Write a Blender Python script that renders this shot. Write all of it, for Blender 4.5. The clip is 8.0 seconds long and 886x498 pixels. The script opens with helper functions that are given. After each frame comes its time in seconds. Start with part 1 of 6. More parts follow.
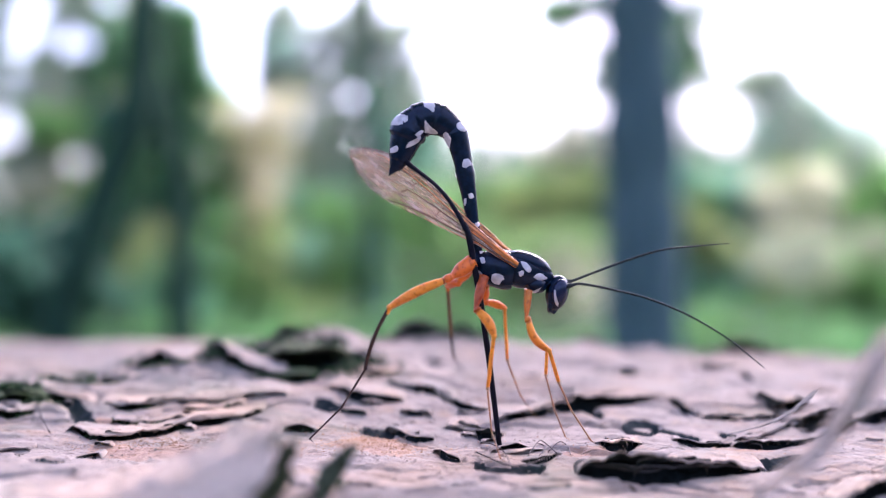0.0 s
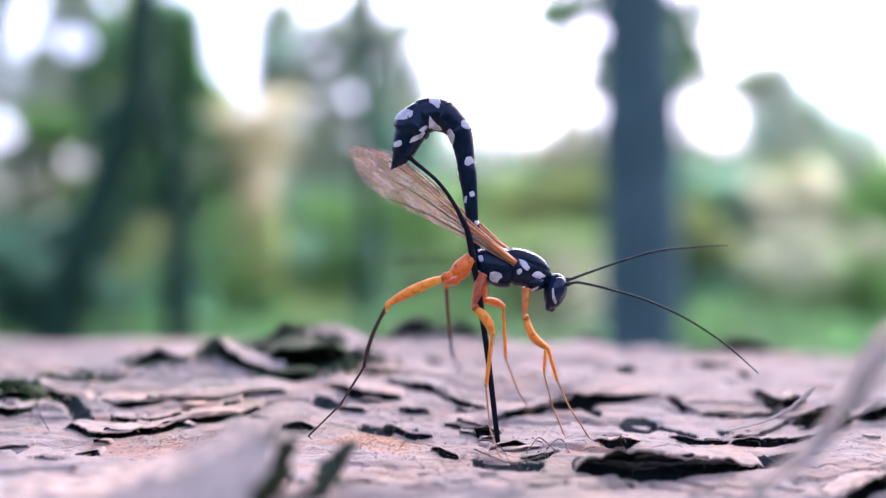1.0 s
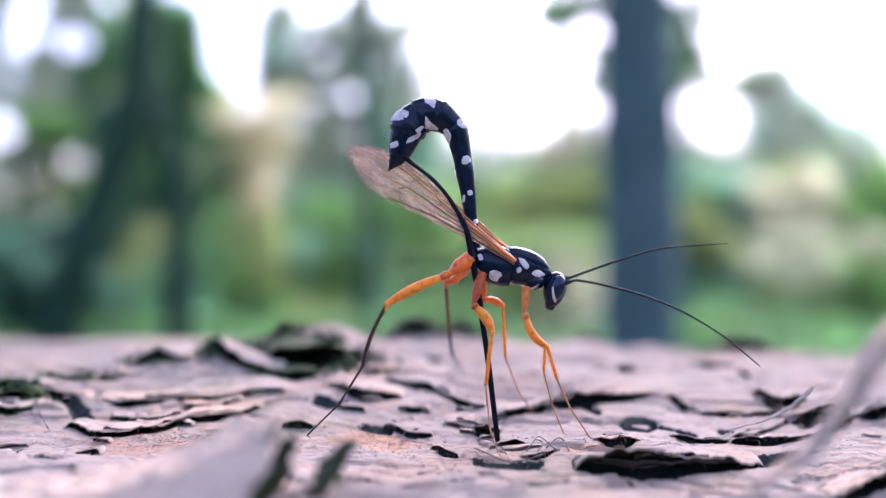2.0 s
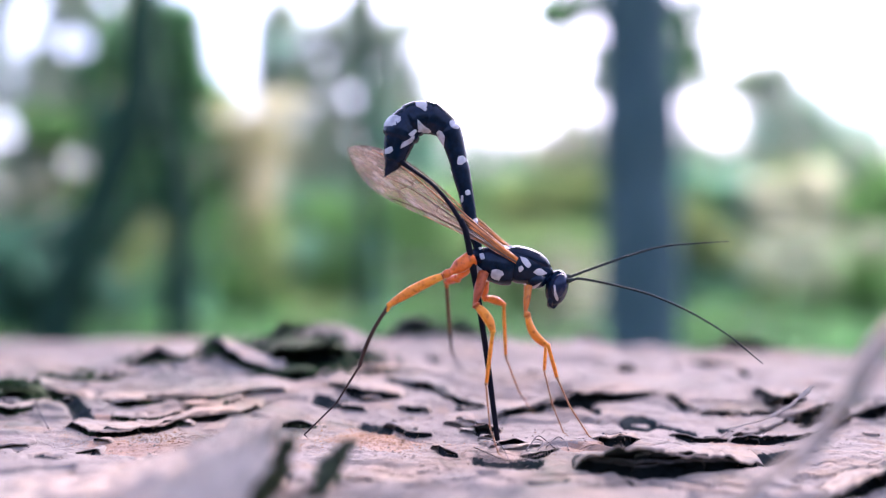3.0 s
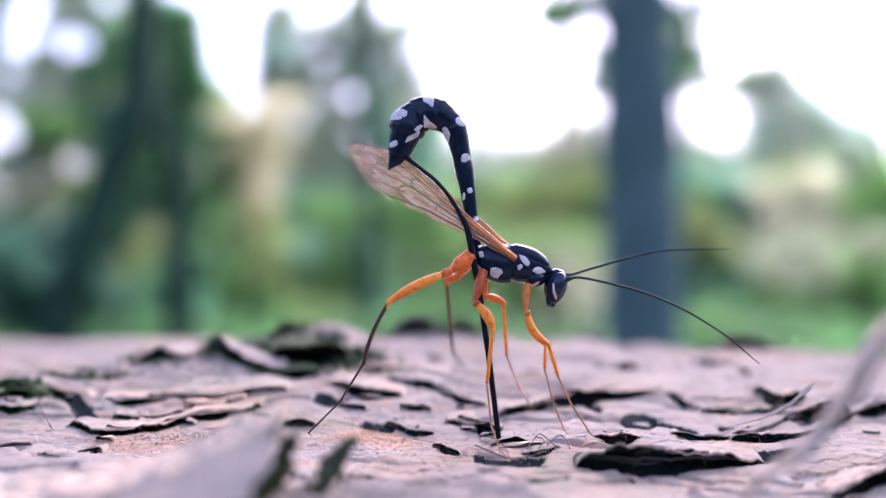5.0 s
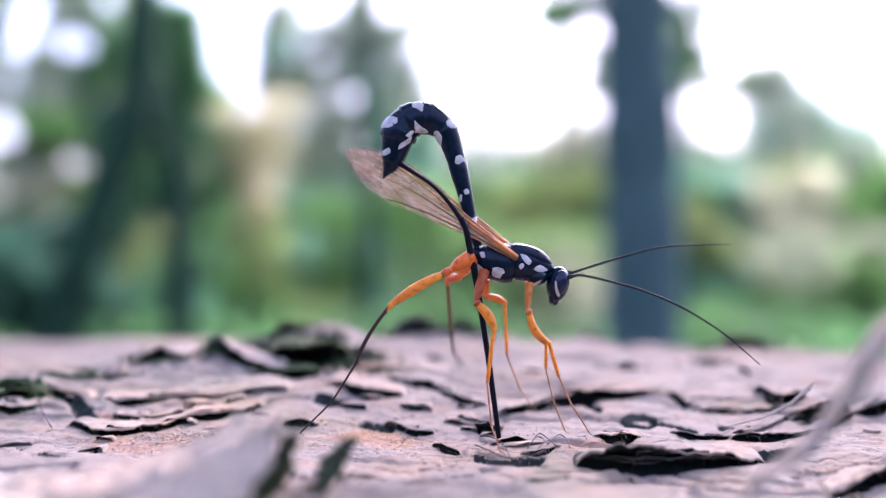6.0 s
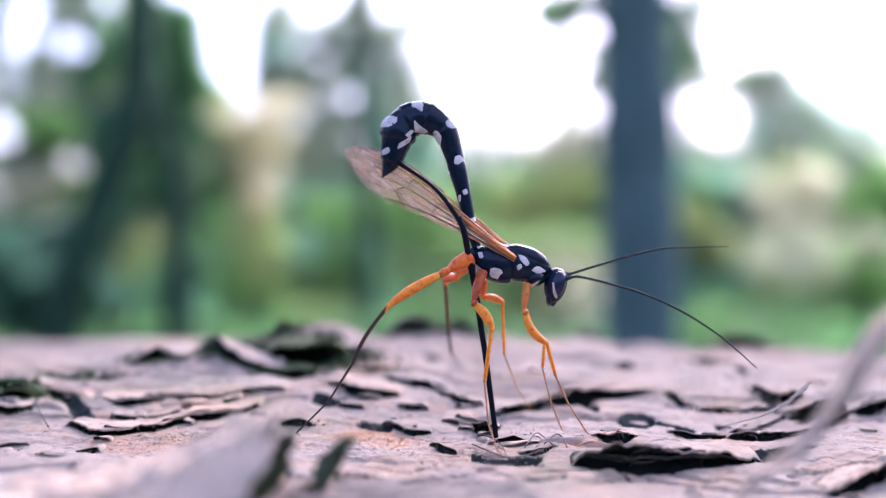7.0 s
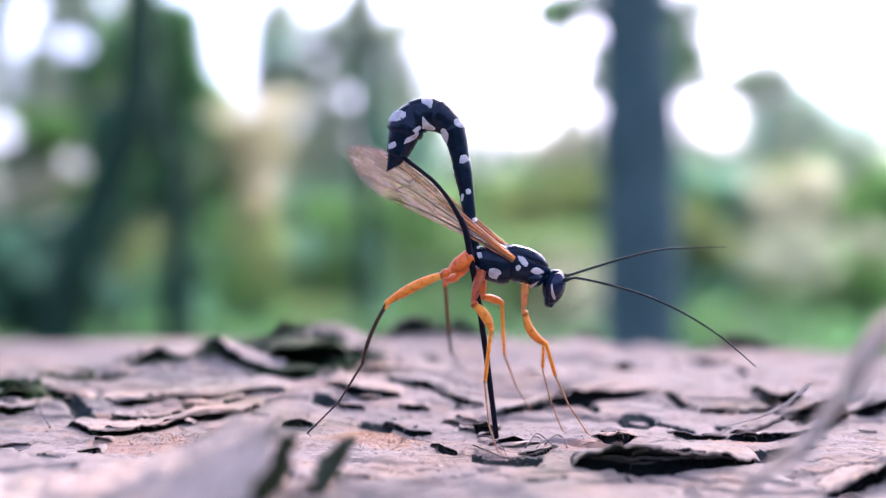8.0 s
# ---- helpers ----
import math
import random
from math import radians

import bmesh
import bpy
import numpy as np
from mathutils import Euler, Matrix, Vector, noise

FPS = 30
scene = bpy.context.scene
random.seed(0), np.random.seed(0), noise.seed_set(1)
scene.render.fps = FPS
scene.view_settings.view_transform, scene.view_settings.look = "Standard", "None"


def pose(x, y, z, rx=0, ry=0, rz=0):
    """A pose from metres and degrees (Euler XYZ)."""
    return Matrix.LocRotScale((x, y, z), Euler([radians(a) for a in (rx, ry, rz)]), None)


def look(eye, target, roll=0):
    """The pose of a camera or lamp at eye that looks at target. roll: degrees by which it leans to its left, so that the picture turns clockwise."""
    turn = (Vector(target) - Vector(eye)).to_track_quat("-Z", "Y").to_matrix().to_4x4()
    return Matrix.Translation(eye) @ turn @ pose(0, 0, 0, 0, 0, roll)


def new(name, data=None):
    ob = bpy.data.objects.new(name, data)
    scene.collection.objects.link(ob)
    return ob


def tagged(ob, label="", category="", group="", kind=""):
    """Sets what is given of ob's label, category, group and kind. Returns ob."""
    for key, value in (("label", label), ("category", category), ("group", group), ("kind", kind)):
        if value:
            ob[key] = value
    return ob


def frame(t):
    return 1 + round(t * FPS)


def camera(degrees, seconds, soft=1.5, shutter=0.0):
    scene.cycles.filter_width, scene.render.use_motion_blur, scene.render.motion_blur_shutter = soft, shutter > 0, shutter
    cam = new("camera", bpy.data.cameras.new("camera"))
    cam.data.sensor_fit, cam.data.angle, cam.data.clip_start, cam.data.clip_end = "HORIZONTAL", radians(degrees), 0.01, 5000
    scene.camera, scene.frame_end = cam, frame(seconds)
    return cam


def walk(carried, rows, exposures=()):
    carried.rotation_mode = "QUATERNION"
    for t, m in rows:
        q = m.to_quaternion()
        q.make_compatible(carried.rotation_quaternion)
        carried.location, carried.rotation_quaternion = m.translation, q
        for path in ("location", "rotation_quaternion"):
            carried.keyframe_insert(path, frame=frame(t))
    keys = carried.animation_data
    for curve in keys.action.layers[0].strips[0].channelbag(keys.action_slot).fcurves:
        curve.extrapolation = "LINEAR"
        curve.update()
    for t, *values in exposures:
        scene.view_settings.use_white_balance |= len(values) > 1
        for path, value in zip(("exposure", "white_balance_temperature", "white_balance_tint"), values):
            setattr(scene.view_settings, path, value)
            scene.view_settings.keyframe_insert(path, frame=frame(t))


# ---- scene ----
MM = 0.001

# ---- camera and its path ----
cam = camera(58.0, 8.0, soft=1.3, shutter=0.3)
cam.data.dof.use_dof = True
cam.data.dof.focus_distance = 0.0795
cam.data.dof.aperture_fstop = 8.2
EYE = Vector((-5.656, -80.0, 19.4)) * MM


def eye(dx, dy, dz, yaw=0.0, pitch=0.0, roll=0.0):
    """A level camera pose, moved by millimetres and turned by degrees."""
    return pose(EYE.x + dx * MM, EYE.y + dy * MM, EYE.z + dz * MM, 90 + pitch, roll, yaw)


walk(cam, [
    (0.0, eye(-0.000, -0.000, 0.000, -0.000, 0.000, 0.000)),
    (0.5, eye(0.016, -0.104, -0.087, -0.058, -0.014, 0.037)),
    (1.0, eye(-0.032, -0.117, -0.224, -0.116, -0.016, -0.028)),
    (1.5, eye(-0.034, -0.080, -0.319, -0.114, -0.018, -0.037)),
    (3.0, eye(0.059, -0.207, -0.361, -0.098, -0.022, 0.075)),
    (3.5, eye(-0.016, -0.400, -0.515, -0.088, -0.024, 0.113)),
    (4.0, eye(-0.031, -0.454, -0.519, -0.087, -0.023, 0.109)),
    (4.5, eye(-0.052, -0.409, -0.522, -0.090, -0.020, 0.108)),
    (6.0, eye(0.016, -0.433, -0.570, -0.045, 0.004, 0.184)),
    (6.5, eye(0.020, -0.464, -0.612, -0.164, 0.006, 0.244)),
    (7.0, eye(0.143, -0.493, -0.591, -0.163, -0.005, 0.253)),
    (7.5, eye(0.019, -0.542, -0.631, -0.175, -0.004, 0.201)),
    (8.0, eye(0.068, -0.673, -0.509, -0.164, 0.011, 0.208)),
], exposures=[(0.0, 2.36, 5550, 36), (8.0, 2.36, 5550, 36)])

# ---- world, sun ----
world = bpy.data.worlds.new("sky")
scene.world = world
world.use_nodes = True
nt = world.node_tree
sky = nt.nodes.new("ShaderNodeTexSky")
sky.sky_type = "NISHITA"
sky.sun_disc = False
sky.sun_elevation, sky.sun_rotation = radians(53.5), radians(28)
sky.air_density, sky.dust_density, sky.ozone_density = 1.0, 7.0, 0.6
nt.links.new(sky.outputs[0], nt.nodes["Background"].inputs[0])
nt.nodes["Background"].inputs[1].default_value = 0.15
sun = new("sun", bpy.data.lights.new("sun", "SUN"))
sun.data.energy, sun.data.angle, sun.data.color = 1.5, radians(25), (1.0, 0.95, 0.88)
sun.matrix_world = look((0.9, 1.7, 2.6), (0, 0, 0))


# ---- materials ----
def mat_new(name):
    m = bpy.data.materials.new(name)
    m.use_nodes = True
    return m, m.node_tree.nodes, m.node_tree.links, m.node_tree.nodes["Principled BSDF"]


def noise_node(nodes, links, scale, detail=6.0, rough=0.6, stretch=(1, 1, 1), src="Object", distort=0.0):
    tc = nodes.new("ShaderNodeTexCoord")
    mp = nodes.new("ShaderNodeMapping")
    mp.inputs["Scale"].default_value = stretch
    n = nodes.new("ShaderNodeTexNoise")
    n.inputs["Scale"].default_value, n.inputs["Detail"].default_value = scale, detail
    n.inputs["Roughness"].default_value, n.inputs["Distortion"].default_value = rough, distort
    links.new(tc.outputs[src], mp.inputs["Vector"])
    links.new(mp.outputs["Vector"], n.inputs["Vector"])
    return n.outputs["Fac"]


def ramp(nodes, links, fac, stops):
    r = nodes.new("ShaderNodeValToRGB")
    while len(r.color_ramp.elements) < len(stops):
        r.color_ramp.elements.new(0.5)
    for e, (p, c) in zip(r.color_ramp.elements, stops):
        e.position, e.color = p, (*c, 1)
    links.new(fac, r.inputs["Fac"])
    return r.outputs["Color"]


def mix(nodes, links, fac, a, b, kind="MIX"):
    n = nodes.new("ShaderNodeMix")
    n.data_type, n.blend_type = "RGBA", kind
    for value, socket in ((fac, n.inputs[0]), (a, n.inputs[6]), (b, n.inputs[7])):
        if isinstance(value, (int, float)):
            socket.default_value = value
        elif isinstance(value, tuple):
            socket.default_value = (*value, 1)
        else:
            links.new(value, socket)
    return n.outputs[2]


def bump(nodes, links, fac, bsdf, strength, distance):
    b = nodes.new("ShaderNodeBump")
    b.inputs["Strength"].default_value, b.inputs["Distance"].default_value = strength, distance
    links.new(fac, b.inputs["Height"])
    links.new(b.outputs["Normal"], bsdf.inputs["Normal"])


def bark_material(name, base, warm, dark, moss):
    """Flaky pine bark: pale greyish pink, orange inner layers, dark scars and a little green moss."""
    m, nodes, links, bsdf = mat_new(name)
    broad = noise_node(nodes, links, 55, 5, 0.6, (0.55, 1, 1))
    grain = noise_node(nodes, links, 420, 8, 0.7, (0.45, 1, 1))
    fine = noise_node(nodes, links, 1900, 6, 0.7, (0.6, 1, 1))
    patch = noise_node(nodes, links, 95, 6, 0.65, (0.5, 1, 1), distort=0.6)
    col = ramp(nodes, links, grain, [(0.28, tuple(v * 0.80 for v in base)), (0.47, tuple(v * 0.98 for v in base)), (0.68, tuple(min(1, v * 1.10) for v in base))])
    warmth = ramp(nodes, links, broad, [(0.50, (0, 0, 0)), (0.68, (1, 1, 1))])
    col = mix(nodes, links, warmth, col, warm)
    pale = ramp(nodes, links, noise_node(nodes, links, 120, 8, 0.72, (0.6, 1, 1), distort=0.8), [(0.53, (0, 0, 0)), (0.66, (0.85, 0.85, 0.85))])
    col = mix(nodes, links, pale, col, tuple(min(0.8, v * k) for v, k in zip(base, (1.08, 1.14, 1.10))))
    scar = ramp(nodes, links, patch, [(0.62, (0, 0, 0)), (0.72, (0.8, 0.8, 0.8))])
    col = mix(nodes, links, scar, col, dark)
    tc, mp, vo = nodes.new("ShaderNodeTexCoord"), nodes.new("ShaderNodeMapping"), nodes.new("ShaderNodeTexVoronoi")
    wobble = nodes.new("ShaderNodeTexNoise")
    wobble.inputs["Scale"].default_value, wobble.inputs["Detail"].default_value = 260, 5
    shift = nodes.new("ShaderNodeVectorMath")
    shift.operation = "MULTIPLY_ADD"
    shift.inputs[1].default_value = (0.005, 0.005, 0.005)
    links.new(tc.outputs["Object"], wobble.inputs["Vector"])
    links.new(wobble.outputs["Color"], shift.inputs[0])
    links.new(tc.outputs["Object"], shift.inputs[2])
    mp.inputs["Scale"].default_value = (0.32, 1, 1)
    links.new(shift.outputs[0], mp.inputs["Vector"])
    vo.feature = "DISTANCE_TO_EDGE"
    vo.inputs["Scale"].default_value = 230
    links.new(mp.outputs[0], vo.inputs["Vector"])
    line = ramp(nodes, links, vo.outputs["Distance"], [(0.012, (1, 1, 1)), (0.05, (0, 0, 0))])
    where = ramp(nodes, links, noise_node(nodes, links, 90, 4, 0.6), [(0.44, (0, 0, 0)), (0.60, (0.55, 0.55, 0.55))])
    fissure = mix(nodes, links, 1.0, line, where, "MULTIPLY")
    col = mix(nodes, links, fissure, col, tuple(v * 0.3 for v in base))
    dirt = ramp(nodes, links, noise_node(nodes, links, 700, 6, 0.75, (0.4, 1, 1), distort=0.5), [(0.59, (0, 0, 0)), (0.70, (0.32, 0.32, 0.32))])
    col = mix(nodes, links, dirt, col, tuple(v * 0.42 for v in base))
    green = ramp(nodes, links, noise_node(nodes, links, 48, 7, 0.7, (0.7, 1, 1), distort=0.4), [(0.54, (0, 0, 0)), (0.70, (0.8, 0.8, 0.8))])
    col = mix(nodes, links, green, col, moss)
    tan = ramp(nodes, links, noise_node(nodes, links, 260, 6, 0.7, (0.5, 1, 1), distort=1.0), [(0.52, (0, 0, 0)), (0.66, (0.7, 0.7, 0.7))])
    col = mix(nodes, links, tan, col, warm)
    tiny = noise_node(nodes, links, 5200, 4, 0.7, (0.7, 1, 1))
    speck = ramp(nodes, links, fine, [(0.30, (0.36, 0.38, 0.38)), (0.45, (0.97, 0.97, 0.97)), (0.7, (1.16, 1.1, 1.08))])
    col = mix(nodes, links, 0.55, col, speck, "MULTIPLY")
    info = nodes.new("ShaderNodeObjectInfo")
    tone = ramp(nodes, links, info.outputs["Random"], [(0.0, (0.78, 0.76, 0.78)), (0.6, (1, 1, 1)), (1.0, (1.12, 1.05, 1.0))])
    col = mix(nodes, links, 1.0, col, tone, "MULTIPLY")
    links.new(col, bsdf.inputs["Base Color"])
    bsdf.inputs["Roughness"].default_value = 0.85
    bsdf.inputs["Specular IOR Level"].default_value = 0.14
    both = mix(nodes, links, 1.0, mix(nodes, links, 0.3, mix(nodes, links, 0.5, grain, fine), tiny), mix(nodes, links, 0.6, (0, 0, 0), fissure), "SUBTRACT")
    bump(nodes, links, both, bsdf, 0.65, 0.0005)
    return m


BARK = bark_material("bark", (0.356, 0.297, 0.237), (0.43, 0.305, 0.20), (0.084, 0.072, 0.069), (0.125, 0.145, 0.095))
# Bark lightened for near pieces; the light they lack is in the colour.
BARK_LIT = bark_material("lit_bark", (0.56, 0.445, 0.335), (0.60, 0.42, 0.26), (0.17, 0.17, 0.14), (0.26, 0.28, 0.18))
ENDWOOD = bark_material("sawn_wood", (0.30, 0.21, 0.13), (0.34, 0.22, 0.12), (0.12, 0.09, 0.06), (0.14, 0.15, 0.08))
DUST = bark_material("bark_dust", (0.46, 0.27, 0.15), (0.50, 0.25, 0.09), (0.13, 0.09, 0.07), (0.28, 0.2, 0.14))
FRESH = bark_material("fresh_inner_bark", (0.42, 0.285, 0.20), (0.46, 0.27, 0.14), (0.16, 0.10, 0.08), (0.34, 0.24, 0.16))
# Bark darkened in its colour to the shade inside a gap.
DEEP_SHADE = bark_material("shaded_deep_bark", (0.10, 0.095, 0.085), (0.13, 0.10, 0.07), (0.03, 0.032, 0.03), (0.06, 0.07, 0.04))
# Near-black bark; paints the shade in gaps, cracks and below scales.
INNER_SHADE = bark_material("inner_bark_shade", (0.022, 0.031, 0.031), (0.036, 0.036, 0.028), (0.012, 0.017, 0.018), (0.016, 0.028, 0.012))
# Green moss; also paints the shade beside and below the near plates.
BARK_MOSS_SHADE = bark_material("mossy_shade_bark", (0.066, 0.078, 0.042), (0.048, 0.078, 0.024), (0.015, 0.018, 0.013), (0.036, 0.066, 0.018))


def plain_material(name, colour, rough, vary=0.25, scale=300, strength=0.2, relief=0.00005, coat=0.0, metal=0.0, spec=0.5, sss=0.0):
    m, nodes, links, bsdf = mat_new(name)
    f = noise_node(nodes, links, scale, 5, 0.6)
    g = noise_node(nodes, links, scale * 7, 4, 0.6)
    col = ramp(nodes, links, f, [(0.3, tuple(v * (1 - vary) for v in colour)), (0.7, tuple(min(1, v * (1 + vary)) for v in colour))])
    links.new(col, bsdf.inputs["Base Color"])
    rr = ramp(nodes, links, g, [(0.3, (rough * 0.75,) * 3), (0.7, (min(1, rough * 1.3),) * 3)])
    links.new(rr, bsdf.inputs["Roughness"])
    bsdf.inputs["Metallic"].default_value = metal
    bsdf.inputs["Specular IOR Level"].default_value = spec
    bsdf.inputs["Coat Weight"].default_value = coat
    bsdf.inputs["Coat Roughness"].default_value = 0.07
    if sss:
        bsdf.inputs["Subsurface Weight"].default_value = sss
        bsdf.inputs["Subsurface Radius"].default_value = (0.0006, 0.0003, 0.0001)
        bsdf.inputs["Subsurface Scale"].default_value = 1.0
    bump(nodes, links, g, bsdf, strength, relief)
    return m


def leg_material(name, colour, rough=0.34, spec=0.35, sss=0.2):
    """Translucent leg chitin: broad reddish and yellow stretches, fine specks and a little relief."""
    m, nodes, links, bsdf = mat_new(name)
    broad = noise_node(nodes, links, 260, 3, 0.55)
    fine = noise_node(nodes, links, 2200, 5, 0.65)
    col = ramp(nodes, links, broad, [(0.36, tuple(v * k for v, k in zip(colour, (0.80, 0.55, 0.45)))), (0.52, colour), (0.66, tuple(min(1, v * k) for v, k in zip(colour, (1.1, 1.3, 1.2))))])
    speck = ramp(nodes, links, fine, [(0.34, (0.45, 0.36, 0.30)), (0.47, (1, 1, 1)), (0.7, (1.1, 1.12, 1.15))])
    links.new(mix(nodes, links, 0.8, col, speck, "MULTIPLY"), bsdf.inputs["Base Color"])
    bsdf.inputs["Roughness"].default_value = rough
    bsdf.inputs["Specular IOR Level"].default_value = spec
    bsdf.inputs["Subsurface Weight"].default_value = sss
    bsdf.inputs["Subsurface Radius"].default_value = (0.0006, 0.0003, 0.0001)
    bsdf.inputs["Subsurface Scale"].default_value = 1.0
    bump(nodes, links, fine, bsdf, 0.5, 0.00005)
    return m


BLACK = plain_material("black_chitin", (0.002, 0.008, 0.020), 0.2, 0.5, 1400, 0.35, 0.00003, coat=0.17, spec=0.12)
EYE_MAT = plain_material("compound_eye", (0.004, 0.008, 0.03), 0.22, 0.4, 1500, 0.3, 0.00002, coat=0.25, spec=0.25)
WHITE = plain_material("white_marking", (0.49, 0.45, 0.43), 0.5, 0.28, 1100, 0.4, 0.00003, spec=0.3)
ORANGE = leg_material("orange_chitin", (0.64, 0.115, 0.008))
AMBER = leg_material("amber_chitin", (0.74, 0.225, 0.016), 0.36, 0.25, 0.2)
TAWNY = leg_material("tawny_chitin", (0.50, 0.13, 0.012), 0.34, 0.3, 0.15)
RUST = leg_material("rust_chitin", (0.34, 0.06, 0.010), 0.34, 0.25, 0.1)
PALE = plain_material("pale_amber_chitin", (0.343, 0.178, 0.079), 0.45, 0.3, 700, 0.25, 0.00003, sss=0.25)
DARKLEG = plain_material("dark_brown_chitin", (0.040, 0.021, 0.015), 0.45, 0.35, 800, 0.25, 0.00003, spec=0.2)
SHEATH = plain_material("black_sheath", (0.006, 0.006, 0.010), 0.5, 0.4, 900, 0.3, 0.00003, spec=0.06)
BROWNLEG = plain_material("brown_chitin", (0.112, 0.059, 0.023), 0.45, 0.35, 800, 0.25, 0.00003, spec=0.3)
ANT = plain_material("grey_brown_antenna", (0.022, 0.028, 0.025), 0.6, 0.3, 900, 0.3, 0.00003, spec=0.1)
VEIN = plain_material("brown_wing_vein", (0.106, 0.050, 0.023), 0.5, 0.3, 900, 0.2, 0.00002)
STIGMA = plain_material("orange_wing_vein", (0.45, 0.15, 0.04), 0.45, 0.3, 900, 0.2, 0.00002)

WINGROOT = plain_material("orange_wing_root", (0.70, 0.21, 0.035), 0.4, 0.4, 900, 0.3, 0.00003, spec=0.35)


def wing_material():
    """Clear brownish membrane, streaked along the wing."""
    m, nodes, links, bsdf = mat_new("wing_membrane")
    tc, turn, stretch = nodes.new("ShaderNodeTexCoord"), nodes.new("ShaderNodeMapping"), nodes.new("ShaderNodeMapping")
    turn.inputs["Rotation"].default_value = (0, radians(-34.8), 0)
    stretch.inputs["Scale"].default_value = (0.06, 0.3, 1)
    links.new(tc.outputs["Object"], turn.inputs["Vector"])
    links.new(turn.outputs["Vector"], stretch.inputs["Vector"])
    fine, broad = nodes.new("ShaderNodeTexNoise"), nodes.new("ShaderNodeTexNoise")
    for n, scale in ((fine, 2600), (broad, 700)):
        n.inputs["Scale"].default_value, n.inputs["Detail"].default_value, n.inputs["Roughness"].default_value = scale, 4, 0.6
        links.new(stretch.outputs["Vector"], n.inputs["Vector"])
    col = ramp(nodes, links, fine.outputs["Fac"], [(0.32, (0.16, 0.10, 0.05)), (0.50, (0.43, 0.335, 0.21)), (0.68, (0.72, 0.64, 0.54))])
    col = mix(nodes, links, ramp(nodes, links, broad.outputs["Fac"], [(0.42, (0, 0, 0)), (0.62, (0.7, 0.7, 0.7))]), col, (0.56, 0.46, 0.42))
    links.new(col, bsdf.inputs["Base Color"])
    bsdf.inputs["Roughness"].default_value = 0.3
    tr = nodes.new("ShaderNodeBsdfTransparent")
    tr.inputs["Color"].default_value = (0.93, 0.87, 0.82, 1)
    tl = nodes.new("ShaderNodeBsdfTranslucent")
    links.new(col, tl.inputs["Color"])
    a = nodes.new("ShaderNodeMixShader")
    b = nodes.new("ShaderNodeMixShader")
    a.inputs[0].default_value = 0.4
    links.new(ramp(nodes, links, fine.outputs["Fac"], [(0.36, (0.10, 0.10, 0.10)), (0.64, (0.50, 0.50, 0.50))]), b.inputs[0])
    links.new(bsdf.outputs[0], a.inputs[1])
    links.new(tl.outputs[0], a.inputs[2])
    links.new(tr.outputs[0], b.inputs[1])
    links.new(a.outputs[0], b.inputs[2])
    links.new(b.outputs[0], nodes["Material Output"].inputs["Surface"])
    bump(nodes, links, fine.outputs["Fac"], bsdf, 0.4, 0.0001)
    return m


WING = wing_material()


def leaf_material(name, dark, light):
    m, nodes, links, bsdf = mat_new(name)
    geo = nodes.new("ShaderNodeNewGeometry")
    col = ramp(nodes, links, geo.outputs["Random Per Island"], [(0.0, dark), (0.55, tuple((a + b) / 2 for a, b in zip(dark, light))), (1.0, light)])
    col = mix(nodes, links, 0.5, col, ramp(nodes, links, noise_node(nodes, links, 4.2, 3), [(0.40, tuple(v * 0.85 for v in dark)), (0.64, tuple(v * 1.15 for v in light))]))
    links.new(col, bsdf.inputs["Base Color"])
    bsdf.inputs["Roughness"].default_value = 0.55
    tl = nodes.new("ShaderNodeBsdfTranslucent")
    links.new(mix(nodes, links, 1.0, col, (1.3, 1.45, 1.4), "MULTIPLY"), tl.inputs["Color"])
    a = nodes.new("ShaderNodeMixShader")
    a.inputs[0].default_value = 0.68
    links.new(bsdf.outputs[0], a.inputs[1])
    links.new(tl.outputs[0], a.inputs[2])
    links.new(a.outputs[0], nodes["Material Output"].inputs["Surface"])
    return m


LEAF = leaf_material("canopy_leaves", (0.05, 0.115, 0.052), (0.17, 0.28, 0.125))
LEAF_HERB = leaf_material("herb_leaves", (0.03, 0.085, 0.028), (0.09, 0.19, 0.065))
LEAF_FAR = leaf_material("hazy_far_leaves", (0.03, 0.06, 0.034), (0.09, 0.135, 0.075))
LEAF_GREEN = leaf_material("green_leaves", (0.088, 0.198, 0.050), (0.212, 0.365, 0.108))
LEAF_MID = leaf_material("mid_green_leaves", (0.08, 0.16, 0.045), (0.17, 0.28, 0.095))
LEAF_FRESH = leaf_material("fresh_green_leaves", (0.12, 0.20, 0.062), (0.235, 0.335, 0.13))
LEAF_OLIVE = leaf_material("olive_leaves", (0.17, 0.22, 0.062), (0.32, 0.36, 0.14))
LEAF_TEAL = leaf_material("blue_green_leaves", (0.11, 0.24, 0.15), (0.235, 0.395, 0.265))
LEAF_TAN = leaf_material("beige_leaves", (0.34, 0.34, 0.22), (0.56, 0.51, 0.37))
# The beige leaves again, with shade put into the colour.
LEAF_TAN_SHADED = leaf_material("shaded_beige_leaves", (0.17, 0.20, 0.115), (0.30, 0.31, 0.20))
LEAF_YELLOW = leaf_material("yellowing_leaves", (0.33, 0.30, 0.14), (0.53, 0.46, 0.27))
# A darker green copy whose shade is in the colour.
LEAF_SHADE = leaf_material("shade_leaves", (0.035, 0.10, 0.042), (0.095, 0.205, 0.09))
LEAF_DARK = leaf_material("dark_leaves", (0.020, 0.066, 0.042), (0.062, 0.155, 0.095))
LEAF_PALEGREEN = leaf_material("pale_leaves", (0.205, 0.265, 0.165), (0.435, 0.46, 0.34))

